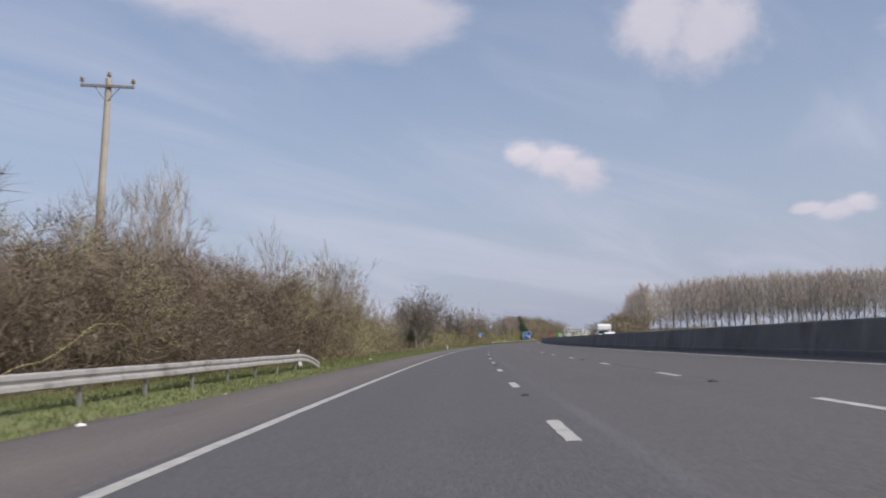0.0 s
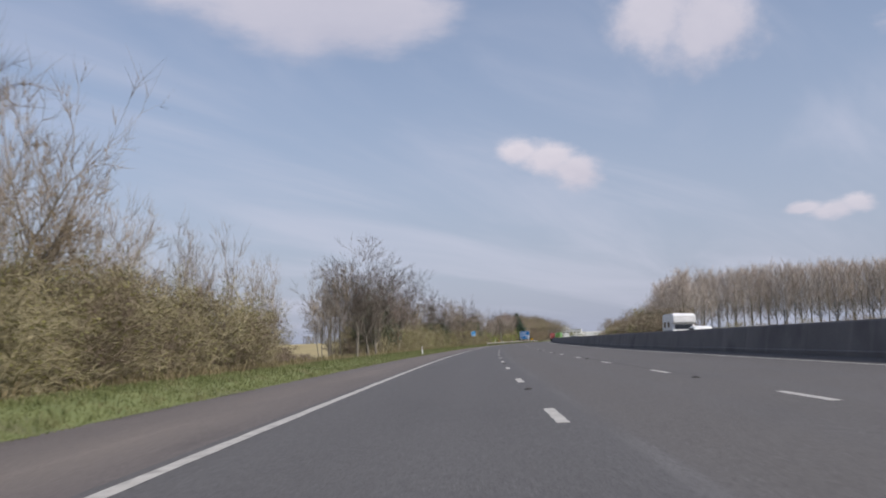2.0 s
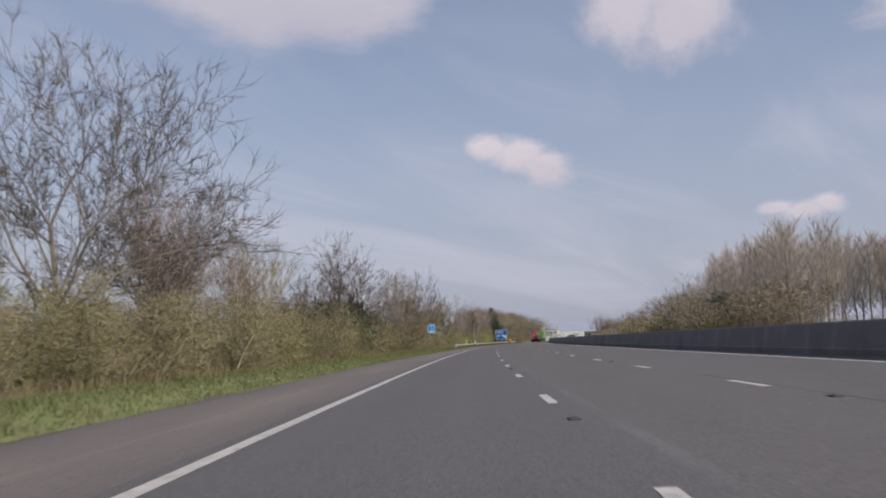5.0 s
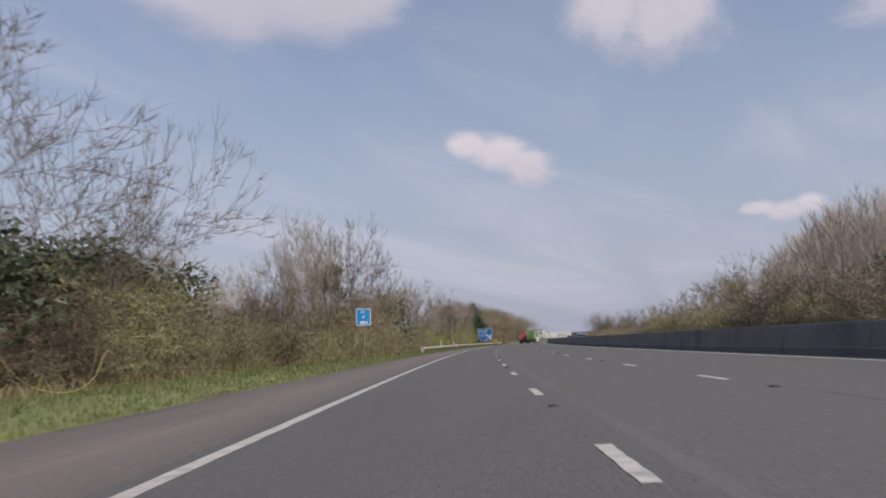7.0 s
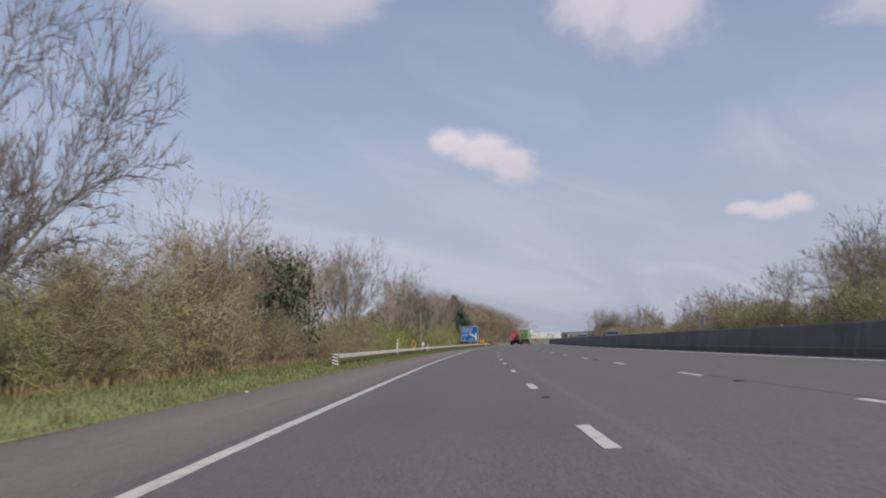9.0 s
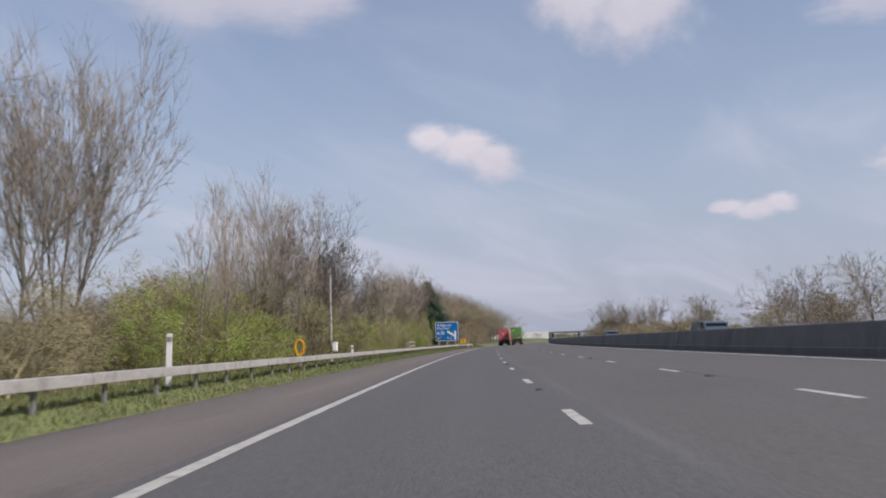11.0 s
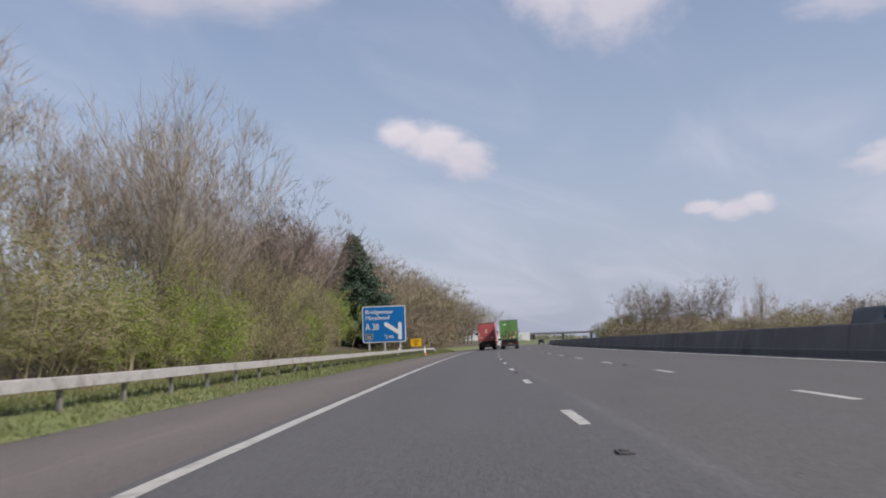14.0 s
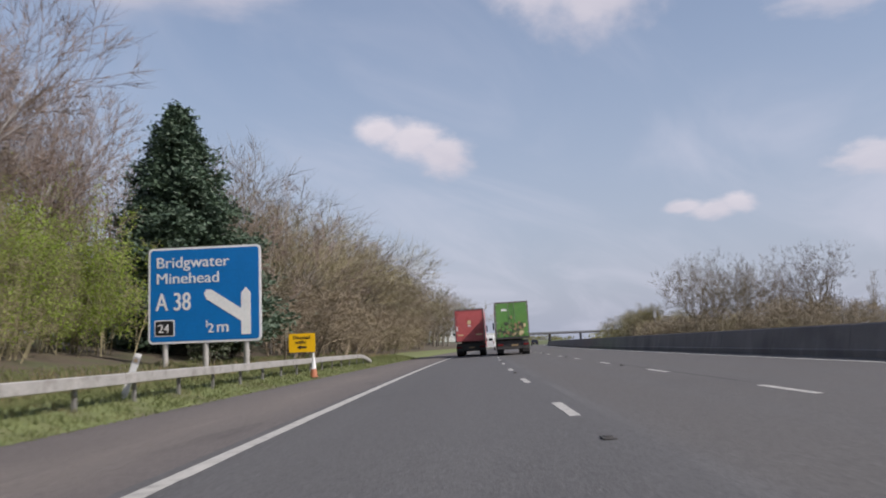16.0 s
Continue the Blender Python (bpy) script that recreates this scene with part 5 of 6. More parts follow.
belt(["olive", "olive", "scrub_olive"], 585, 612, 30, 36, 6.6, 7.8, 2.6, 1.5)
belt(["far_scrub"], 540, 585, 29, 34, 3.2, 4.6, 2.6, 1.5)
join_far("far_scrub", "low bare scrub and hedges beyond the carriageways")
for kind in KIND.values():
    for ob in kind:
        if ob.name not in USED:
            for c in list(ob.children):
                bpy.data.objects.remove(c)
            bpy.data.objects.remove(ob)

# ---- road signs ----
def direction_sign(s, d, z0, z1, width):
    m = stand(s, d, 0, turn=-3)
    g = level(s, d)
    sign = thing("direction_sign", m, "large blue motorway direction sign with white border on three grey posts", "road sign")
    h, mid = z1 - z0, (z0 + z1) / 2 - g
    board = part("board", plate(rounded(width, h, 0.17, 0, mid), 0.05), M_WHITE, sign, "white-bordered aluminium sign board")
    part("face", plate(rounded(width - 0.17, h - 0.17, 0.12, 0, mid), 0.006, m=Matrix.Translation((0, -0.008, 0))), M_BLUE, board, "blue reflective face")
    for x in (-width * 0.36, 0.0, width * 0.36):
        part("post", rod((x, 0.12, -0.4), (x, 0.12, z1 - g - 0.25), 0.11, sides=14), M_STEEL, sign, "grey steel post")
    for zz in (0.25, 0.5, 0.75):
        part("stiffener", box(0, 0.075, z0 - g + h * zz, width * 0.94, 0.04, 0.05), M_GREYBACK, sign)
    top = z1 - g
    y = -0.016
    x0 = -width / 2 + 0.29
    lettering("Bridgwater", 0.60, x0, y, top - 0.78, M_WHITE, board, 1.10)
    lettering("Minehead", 0.60, x0, y, top - 1.40, M_WHITE, board, 1.10)
    lettering("A 38", 0.98, x0, y, top - 2.44, M_WHITE, board, 0.74)
    lettering("24", 0.46, x0 + 0.10, y - 0.018, z0 - g + 0.43, M_WHITE, board, 1.0)
    lettering("1", 0.42, -0.02, y, z0 - g + 0.58, M_WHITE, board)
    lettering("2", 0.50, 0.12, y, z0 - g + 0.38, M_WHITE, board)
    lettering("m", 0.64, 0.46, y, z0 - g + 0.38, M_WHITE, board, 1.05)
    part("junction_panel", plate(rounded(0.80, 0.63, 0.05, x0 + 0.37, z0 - g + 0.60), 0.006, m=Matrix.Translation((0, -0.016, 0))), M_WHITE, board, "white-edged junction number panel")
    part("junction_face", plate(rounded(0.72, 0.55, 0.04, x0 + 0.37, z0 - g + 0.60), 0.006, m=Matrix.Translation((0, -0.024, 0))), M_BLACK, board, "black junction number ground")
    ax, az = width / 2 - 0.60, z0 - g
    part("route_arrow", plate([(ax - 0.19, az + 0.26), (ax + 0.19, az + 0.26), (ax + 0.19, az + 1.86), (ax, az + 2.08), (ax - 0.19, az + 1.86)], 0.006, m=Matrix.Translation((0, -0.017, 0))), M_WHITE, board, "white straight-on arrow")
    part("exit_arrow", plate([(ax - 0.19, az + 0.78), (ax - 0.19, az + 1.27), (ax - 1.36, az + 2.03), (ax - 1.57, az + 2.04), (ax - 1.66, az + 1.88), (ax - 1.56, az + 1.66)], 0.006, m=Matrix.Translation((0, -0.020, 0))), M_WHITE, board, "white slanting exit arrow")
    return sign


direction_sign(453.2, -7.9, 1.46, 5.18, 4.5)


def diversion_sign(s, d):
    sign = thing("diversion_sign", stand(s, d), "small yellow diversion sign with black lettering on two posts", "road sign")
    g = 0.75
    board = part("board", plate(rounded(1.16, 0.82, 0.04, 0, g + 0.41), 0.03), M_YELLOW, sign, "yellow sign board")
    for x in (-0.36, 0.36):
        part("post", rod((x, 0.06, -0.3), (x, 0.06, g + 0.7), 0.03), M_POSTSTEEL, sign)
    lettering("Diverted", 0.21, -0.40, -0.008, g + 0.58, M_BLACK, board)
    lettering("traffic", 0.21, -0.30, -0.008, g + 0.38, M_BLACK, board)
    part("arrow", plate([(-0.22, g + 0.22), (-0.06, g + 0.32), (-0.06, g + 0.26), (0.2, g + 0.25), (0.2, g + 0.17), (-0.06, g + 0.18), (-0.06, g + 0.12)], 0.005, m=Matrix.Translation((0, -0.008, 0))), M_BLACK, board, "black arrow")
    return sign


diversion_sign(458.0, -5.15)


def location_sign(s, d):
    sign = thing("location_sign", stand(s, d, 0, 4), "light blue driver location sign with white border on a thin post", "road sign")
    board = part("board", plate(rounded(0.90, 1.05, 0.08, 0, 2.74), 0.02), M_WHITE, sign)
    part("face", plate(rounded(0.82, 0.97, 0.06, 0, 2.74), 0.006, m=Matrix.Translation((0, -0.008, 0))), M_LOCBLUE, board, "light blue face")
    part("post", rod((0, 0.05, -0.4), (0, 0.05, 3.1), 0.04), M_POSTSTEEL, sign, "thin grey post")
    for z in (2.45, 3.0):
        part("clip", box(0, 0.03, z, 0.14, 0.05, 0.05), M_GREYBACK, sign)
    lettering("M5", 0.23, -0.16, -0.012, 2.97, M_WHITE, board)
    lettering("B", 0.25, -0.07, -0.012, 2.64, M_WHITE, board)
    # the distance cannot be read: plain bars
    for x, w in ((-0.17, 0.09), (-0.06, 0.09), (0.05, 0.09), (0.21, 0.09)):
        part("bar", plate([(x - w / 2, 2.32), (x + w / 2, 2.32), (x + w / 2, 2.49), (x - w / 2, 2.49)], 0.004, m=Matrix.Translation((0, -0.012, 0))), M_WHITE, board)
    return sign


location_sign(234.5, -4.45)

# ---- marker posts, cone, mast, fence, hose ----
def marker_post(s, d, tall=1.0, lean=0.0, label="white plastic marker post with a reflector band"):
    p = thing("marker_post", stand(s, d, 0, 0, lean), label, "marker post", "marker posts")
    part("shaft", plate(rounded(0.13, tall, 0.03, 0, tall / 2 - 0.05), 0.04), M_WHITE, p)
    part("band", plate(rounded(0.134, 0.14, 0.01, 0, tall - 0.2), 0.046, m=Matrix.Translation((0, -0.003, 0))), M_GREYBACK, p, "dark reflector band")
    part("reflector", plate(rounded(0.06, 0.07, 0.01, 0, tall - 0.2), 0.004, m=Matrix.Translation((0, -0.008, 0))), M_BROWN, p, "small dull reflector")
    return p


for s, d, tall, lean in ((37.6, -4.85, 0.85, -7), (136.3, -3.9, 0.85, -2), (307.5, -4.9, 1.35, 1), (335.2, -4.7, 1.0, 0), (236.5, 28.4, 1.0, 0), (310.0, 28.5, 1.6, 0)):
    marker_post(s, d, tall, lean)
marker_post(438.6, -4.85, 1.0, 19, "white marker post knocked over to a slant")


def traffic_cone(s, d):
    c = thing("traffic_cone", stand(s, d), "orange and white traffic cone beside the guardrail", "traffic cone")
    part("base", box(0, 0, 0, 0.36, 0.36, 0.04, 0.012), M_BLACK, c)
    part("body", rod((0, 0, 0.04), (0, 0, 0.36), 0.15, 0.10, 18), M_ORANGE, c, "orange foot of the cone")
    part("sleeve", rod((0, 0, 0.36), (0, 0, 0.86), 0.102, 0.045, 18), M_WHITE, c, "white reflective sleeve")
    part("tip", rod((0, 0, 0.86), (0, 0, 0.98), 0.044, 0.025, 18), M_WHITE, c)
    return c


traffic_cone(454.0, -3.85)


def mast(s, d):
    p = thing("mast", stand(s, d, 0, 0, 0.6), "slim grey steel mast with a white cabinet on it", "mast")
    part("pole", rod((0, 0, -0.3), (0, 0, 2.4), 0.07, 0.065, 14), M_STEEL, p)
    part("upper_pole", rod((0, 0, 2.4), (0, 0, 4.45), 0.05, 0.04, 14), M_STEEL, p)
    for z in (0.3, 1.05, 1.45, 2.4, 3.0):
        part("collar", rod((0, 0, z), (0, 0, z + 0.06), 0.082, sides=14), M_POSTSTEEL, p)
    part("cap", rod((0, 0, 4.45), (0, 0, 4.5), 0.05, 0.02, 12), M_POSTSTEEL, p)
    cab = part("cabinet", box(0.21, 0.0, 0.62, 0.24, 0.26, 0.46, 0.02), M_WHITE, p, "white plastic cabinet")
    part("cabinet_door", box(0.21, -0.137, 0.65, 0.20, 0.012, 0.40, 0.004), M_WHITE, cab)
    part("bracket", box(0.08, 0, 0.8, 0.08, 0.06, 0.1), M_POSTSTEEL, p)
    part("conduit", rod((0.2, 0, 0.62), (0.05, 0, -0.05), 0.018), M_GREYBACK, p)
    return p


mast(330.2, -5.0)


def timber_fence(s0, s1, d):
    f = thing("timber_fence", stand(s0, d), "short grey weathered post-and-rail fence behind the guardrail", "fence")
    n = 2
    length = s1 - s0
    for i in range(n + 1):
        part("post", box(0, length * i / n, -0.3, 0.12, 0.12, 1.44, 0.012), M_WOOD, f)
    for z in (0.66, 1.02):
        part("rail", box(0.085, length / 2, z, 0.04, length + 0.2, 0.13, 0.008), M_WOOD, f)
    part("end_post", box(0.0, -0.75, -0.3, 0.18, 0.14, 1.38, 0.012), M_WOOD, f)
    return f


timber_fence(367.4, 372.9, -4.75)


def wire_curve(name, pts, radius, mat, label, category):
    cu = bpy.data.curves.new(name, "CURVE")
    cu.dimensions, cu.bevel_depth, cu.bevel_resolution, cu.resolution_u = "3D", radius, 3, 10
    sp = cu.splines.new("NURBS")
    sp.points.add(len(pts) - 1)
    for q, p in zip(sp.points, pts):
        q.co = (*p, 1)
    sp.use_endpoint_u, sp.order_u = True, 3
    cu.materials.append(mat)
    ob = new(name, cu)
    dg = bpy.context.evaluated_depsgraph_get()
    me = bpy.data.meshes.new_from_object(ob.evaluated_get(dg))
    bpy.data.objects.remove(ob)
    if not me.materials:
        me.materials.append(mat)
    return tagged(new(name, me), label, category)


def at_height(s, d, z):
    p = spot(s, d, 0)
    p.z = z
    return p


LOOSE = "thin yellow cable hanging loose in the scrub"
wire_curve("cable", [at_height(s, -5.6, z) for s, z in ((14.0, 0.5), (15.0, 0.76), (15.7, 0.93), (16.4, 0.94), (17.8, 1.36), (18.7, 1.76), (19.6, 1.78), (20.5, 1.78), (21.2, 1.3), (22.1, 0.1))], 0.0065, M_CABLE, LOOSE, "cable")
wire_curve("cable", [at_height(s, -5.6, z) for s, z in ((196.2, 1.9), (196.9, 1.08), (197.7, 0.56), (198.9, 0.3), (200.1, 0.32), (200.85, 0.64), (201.1, 1.1), (201.6, 1.15), (202.4, 0.3))], 0.0065, M_CABLE, LOOSE, "cable")
wire_curve("cable", [at_height(s, -5.8, z) for s, z in ((236.5, 1.3), (238.9, 0.91), (239.7, 1.0), (240.7, 1.55), (241.0, 1.5), (242.3, 1.18), (243.9, 0.99), (245.8, 1.04), (247.5, 1.55), (247.9, 1.45), (249.7, 0.74), (251.8, 0.15))], 0.0065, M_CABLE, LOOSE, "cable")
wire_curve("cable", [at_height(s, -5.8, z) for s, z in ((310.5, 1.9), (312.4, 1.52), (313.9, 1.34), (315.3, 1.34), (316.8, 1.61), (318.4, 2.52), (319.5, 2.49), (320.0, 1.0), (320.3, 0.2))], 0.0075, M_CABLE, LOOSE, "cable")
wire_curve("cable", [at_height(s, -4.78, z) for s, z in ((365.6, 0.15), (365.8, 0.8), (366.1, 1.15), (366.7, 1.32), (367.3, 1.2), (367.8, 0.75), (368.0, 0.3))], 0.0065, M_CABLE, LOOSE, "cable")
CANE = "long pale bent cane leaning out of the scrub"
wire_curve("cane", [at_height(s, -5.6, z) for s, z in ((40.6, 0.1), (40.9, 0.9), (41.6, 2.0), (42.3, 2.5), (43.3, 2.62))], 0.008, M_CABLE, CANE, "cane")
wire_curve("cane", [at_height(s, -6.0, z) for s, z in ((264.0, 0.1), (264.1, 1.0), (264.4, 2.1))], 0.018, M_WOOD, CANE, "cane")
wire_curve("cane", [at_height(s, -6.0, z) for s, z in ((133.6, 0.1), (134.2, 0.7), (135.5, 1.2), (136.2, 1.5))], 0.02, M_WOOD, CANE, "cane")


def hose_coil(s, d):
    c = thing("hose_coil", stand(s, d, 0.86), "coil of orange yellow duct hung on a stake", "hose")
    for k in range(7):
        bm = bmesh.new()
        n, m = 28, 6
        rr, ry = 0.17 + 0.03 * (k % 3), 0.30 + 0.02 * (k % 4)
        ring = []
        for i in range(n):
            a = 2 * math.pi * i / n
            ring.append([bm.verts.new((math.cos(a) * (rr + 0.013 * math.cos(b)) + 0.02 * math.sin(a * 2 + k), -0.07 + 0.026 * k + 0.03 * math.sin(a + 2 * k) + 0.013 * math.sin(b), math.sin(a) * (ry + 0.013 * math.cos(b)) + 0.02 * math.cos(3 * k))) for b in [2 * math.pi * j / m for j in range(m)]])
        for i in range(n):
            for j in range(m):
                bm.faces.new((ring[i][j], ring[(i + 1) % n][j], ring[(i + 1) % n][(j + 1) % m], ring[i][(j + 1) % m]))
        part("loop", bm, M_HOSE, c)
    part("stake", box(0, 0.14, -1.2, 0.06, 0.05, 1.6), M_WOOD, c)
    return c


hose_coil(322.9, -5.0)


def power_pole(s, d):
    p = thing("power_pole", stand(s, d, 0, 8, 3.4), "pale wooden power pole with a cross-arm and three dark insulators", "utility pole")
    part("pole", rod((0, 0, -1.0), (0, 0, 12.75), 0.19, 0.12, 14), M_POLEWOOD, p)
    part("cross_arm", box(0, -0.13, 12.35, 2.1, 0.10, 0.11, 0.01), M_POSTSTEEL, p, "dark steel cross-arm")
    for x in (-1.0, 0.0, 1.0):
        z = 12.46 if x else 12.75
        ins = part("insulator", rod((x, -0.13 if x else 0, z), (x, -0.13 if x else 0, z + 0.14), 0.02, 0.02, 8), M_POSTSTEEL, p)
        for k in range(3):
            part("shed", rod((x, -0.13 if x else 0, z + 0.12 + 0.06 * k), (x, -0.13 if x else 0, z + 0.16 + 0.06 * k), 0.10 - 0.014 * k, 0.055, 12), M_BROWN, ins, "brown porcelain shed")
    part("brace", rod((-0.5, -0.12, 12.38), (-0.05, -0.14, 11.8), 0.02), M_POSTSTEEL, p)
    part("brace", rod((0.5, -0.12, 12.38), (0.05, -0.14, 11.8), 0.02), M_POSTSTEEL, p)
    return p


power_pole(32.6, -12.15)

# red and white end board of the guardrail
endb = thing("end_board", stand(275.9, -4.45), "striped black and white end board on the guardrail", "hazard marker")
part("panel", plate(rounded(0.26, 0.62, 0.02, 0, 0.32), 0.03), M_WHITE, endb)
for i in range(4):
    part("stripe", plate([(-0.12, 0.08 + 0.15 * i), (0.12, 0.02 + 0.15 * i), (0.12, 0.09 + 0.15 * i), (-0.12, 0.15 + 0.15 * i)], 0.004, m=Matrix.Translation((0, -0.006, 0))), M_BLACK, endb)


# ---- litter by the shoulder ----
def litter(s, d, size, mat, seed, label):
    r = random.Random(seed)
    bm = bmesh.new()
    bmesh.ops.create_icosphere(bm, subdivisions=2, radius=1.0)
    for v in bm.verts:
        k = 0.7 + 0.6 * noise.noise(v.co * 1.7 + Vector((seed, 0, 0)))
        v.co = Vector((v.co.x * k * size, v.co.y * k * size * 0.7, max(0.0, v.co.z * k * size * 0.4 + size * 0.2)))
    ob = mesh_object("litter", bm, mat)
    ob.matrix_basis = stand(s, d, 0, r.uniform(0, 360))
    return tagged(ob, label, "litter")


litter(13.6, -3.5, 0.11, M_WHITE, 1, "crumpled white litter on the hard shoulder")
litter(22.0, -3.6, 0.08, M_CREAM, 2, "scrap of pale litter at the grass edge")
litter(58.0, -4.4, 0.18, M_WHITE, 3, "white plastic litter on the verge")
litter(257.0, -3.5, 0.07, M_WHITE, 4, "small white litter at the shoulder's edge")
litter(341.5, -3.6, 0.08, M_CREAM, 6, "scrap of pale litter at the grass edge")


# ---- vehicles ----
def wheel(parent, x, y, r, w, name="wheel"):
    side = 1 if x > 0 else -1
    tyre = part(name, rod((x - w / 2, y, r), (x + w / 2, y, r), r, sides=22), M_TYRE, parent)
    part("rim", rod((x + side * (w / 2 - 0.01), y, r), (x + side * (w / 2 + 0.012), y, r), r * 0.58, r * 0.5, 18), M_GREYBACK, tyre, "grey steel rim")
    return tyre


def lorry(s, d, paint, label, prints):
    v = thing("lorry", stand(s, d, 0.0, 0, -1.43), label, "lorry", "lorries")
    L, Wd, z0, z1 = 12.2, 2.52, 1.26, 4.02
    body = part("box_body", box(0, L / 2, z0, Wd, L, z1 - z0, 0.035), paint, v, "large box body")
    for x in (-Wd / 2 + 0.035, Wd / 2 - 0.035):
        part("corner_post", box(x, -0.012, z0, 0.08, 0.05, z1 - z0, 0.008), M_POSTSTEEL, v)
    part("header_rail", box(0, -0.014, z1 - 0.1, Wd, 0.055, 0.1, 0.008), M_POSTSTEEL, v)
    part("sill", box(0, -0.02, z0 - 0.03, Wd, 0.07, 0.12, 0.008), M_CHASSIS, v)
    if prints == "doors":
        for x in (-0.60, 0.60):
            door = part("rear_door", box(x, -0.022, z0 + 0.12, 1.15, 0.03, z1 - z0 - 0.25, 0.012), paint, v)
            part("lock_bar", rod((x * 0.35, -0.05, z0 + 0.12), (x * 0.35, -0.05, z1 - 0.14), 0.012, sides=8), M_POSTSTEEL, door)
            for z in (0.4, 1.2, 2.0, 2.5):
                part("hinge", box(x + (0.53 if x > 0 else -0.53), -0.045, z0 + z, 0.09, 0.025, 0.06), M_STEEL, door)
        r = random.Random(5)
        for i in range(80):
            x, z = r.uniform(-0.98, 1.02), z0 + 0.14 + abs(r.gauss(0, 0.5))
            w, h = r.uniform(0.10, 0.34), r.uniform(0.10, 0.36)
            part("print_patch", plate(rounded(w, h, min(w, h) * 0.45, x, z + h / 2, 3), 0.003, m=Matrix.Translation((0, -0.0405 - 0.0008 * i, 0))), (M_CREAM if x > -0.1 else M_INK, M_OLIVE, M_BROWN, M_INK, M_GREEN)[i % 5], body)
        part("print_mark", plate(rounded(0.42, 0.16, 0.06, -0.55, z1 - 0.62, 3), 0.003, m=Matrix.Translation((0, -0.042, 0))), M_WHITE, body, "white mark on the door")
    else:
        part("shutter", box(0, -0.02, z0 + 0.55, 2.18, 0.035, z1 - z0 - 1.1, 0.01), paint, v, "roller shutter")
        part("tail_lift", box(0, -0.06, z0 + 0.02, 2.3, 0.05, 0.62, 0.015), paint, v, "folded red tail lift")
        part("crest", plate(rounded(0.3, 0.34, 0.08, 0, z1 - 1.15, 4), 0.003, m=Matrix.Translation((0, -0.044, 0))), M_CREAM, body, "pale crest mark")
        part("crest_bar", plate(rounded(0.34, 0.08, 0.02, 0, z1 - 1.45, 3), 0.003, m=Matrix.Translation((0, -0.044, 0))), M_WHITE, body)
        for x in (-0.8, 0.8):
            part("marking", plate(rounded(0.5, 0.1, 0.02, x, z0 + 0.55, 3), 0.003, m=Matrix.Translation((0, -0.09, 0))), M_CREAM, body)
        part("marking", plate(rounded(0.1, 0.36, 0.02, -1.06, z0 + 1.1, 3), 0.003, m=Matrix.Translation((0, -0.044, 0))), M_WHITE, body)
    part("chassis_rail", box(-0.42, L / 2, 0.78, 0.09, L - 0.4, 0.3), M_CHASSIS, v)
    part("chassis_rail", box(0.42, L / 2, 0.78, 0.09, L - 0.4, 0.3), M_CHASSIS, v)
    # added dark plate, so that the space under the body reads dark
    part("rear_crossmember", box(0, 0.25, 0.62, 2.3, 0.12, 0.5, 0.02), M_CHASSIS, v, "added dark plate closing the gap under the body")
    part("underrun_bar", box(0, 0.12, 0.48, 2.4, 0.1, 0.13, 0.015), M_CHASSIS, v, "dark under-run bar")
    for x in (-0.9, 0.9):
        part("bar_bracket", box(x, 0.2, 0.5, 0.07, 0.08, 0.55), M_CHASSIS, v)
        part("lamp_cluster", box(x * 1.08, 0.05, 0.72, 0.42, 0.06, 0.14, 0.02), M_TAIL, v, "red rear lamps")
        part("mudflap", box(x * 1.1, 1.0, 0.22, 0.52, 0.02, 0.7), M_TYRE, v)
    part("plate_panel", plate(rounded(0.52, 0.12, 0.01, 0.1, 0.74, 2), 0.01, m=Matrix.Translation((0, 0.03, 0))), M_BROWN, v)
    for y in (1.7, 3.0, 9.4):
        for x in (-0.98, 0.98):
            wheel(v, x, y, 0.5, 0.5)
    part("fuel_tank", box(-0.75, 7.0, 0.5, 0.7, 1.6, 0.6, 0.08), M_CHASSIS, v)
    part("air_tanks", box(0.75, 7.4, 0.5, 0.6, 1.2, 0.55, 0.08), M_CHASSIS, v)
    # added dark screen that hides the cab's paint from behind
    part("front_axle_shield", box(0, L - 0.2, 0.35, 2.3, 0.06, 0.95, 0.01), M_CHASSIS, v)
    for x in (-1.22, 1.22):
        part("side_guard", box(x, 6.0, 0.5, 0.03, 4.4, 0.42, 0.01), M_CHASSIS, v)
    # cab ahead of the body
    prof = [(0.35, 0.0), (0.35, 2.9), (0.6, 3.1), (1.7, 3.0), (2.15, 1.9), (2.25, 1.0), (2.25, 0.0)]
    bm = bmesh.new()
    ring = [[bm.verts.new((x, L + y, 0.62 + z)) for y, z in prof] for x in (-1.24, 1.24)]
    bm.faces.new(ring[0])
    bm.faces.new(ring[1][::-1])
    for i in range(len(prof)):
        j = (i + 1) % len(prof)
        bm.faces.new((ring[0][i], ring[0][j], ring[1][j], ring[1][i]))
    bmesh.ops.recalc_face_normals(bm, faces=bm.faces)
    bmesh.ops.bevel(bm, geom=bm.edges[:], offset=0.05, segments=2, affect="EDGES")
    cab = part("cab", bm, paint, v, "cab ahead of the box body")
    for x in (-1.36, 1.36):
        part("mirror", box(x, L + 1.9, 2.2, 0.14, 0.08, 0.62, 0.03), M_BLACK, cab)
        wheel(v, x * 0.72, L + 1.2, 0.5, 0.32)
    return v


lorry(493.0, 1.55, M_RED, "red box lorry with a folded tail lift, its red paled as by haze", "shutter")
lorry(485.0, 4.98, M_GREEN, "green box lorry with printed rear doors and dark dirty underside", "doors")


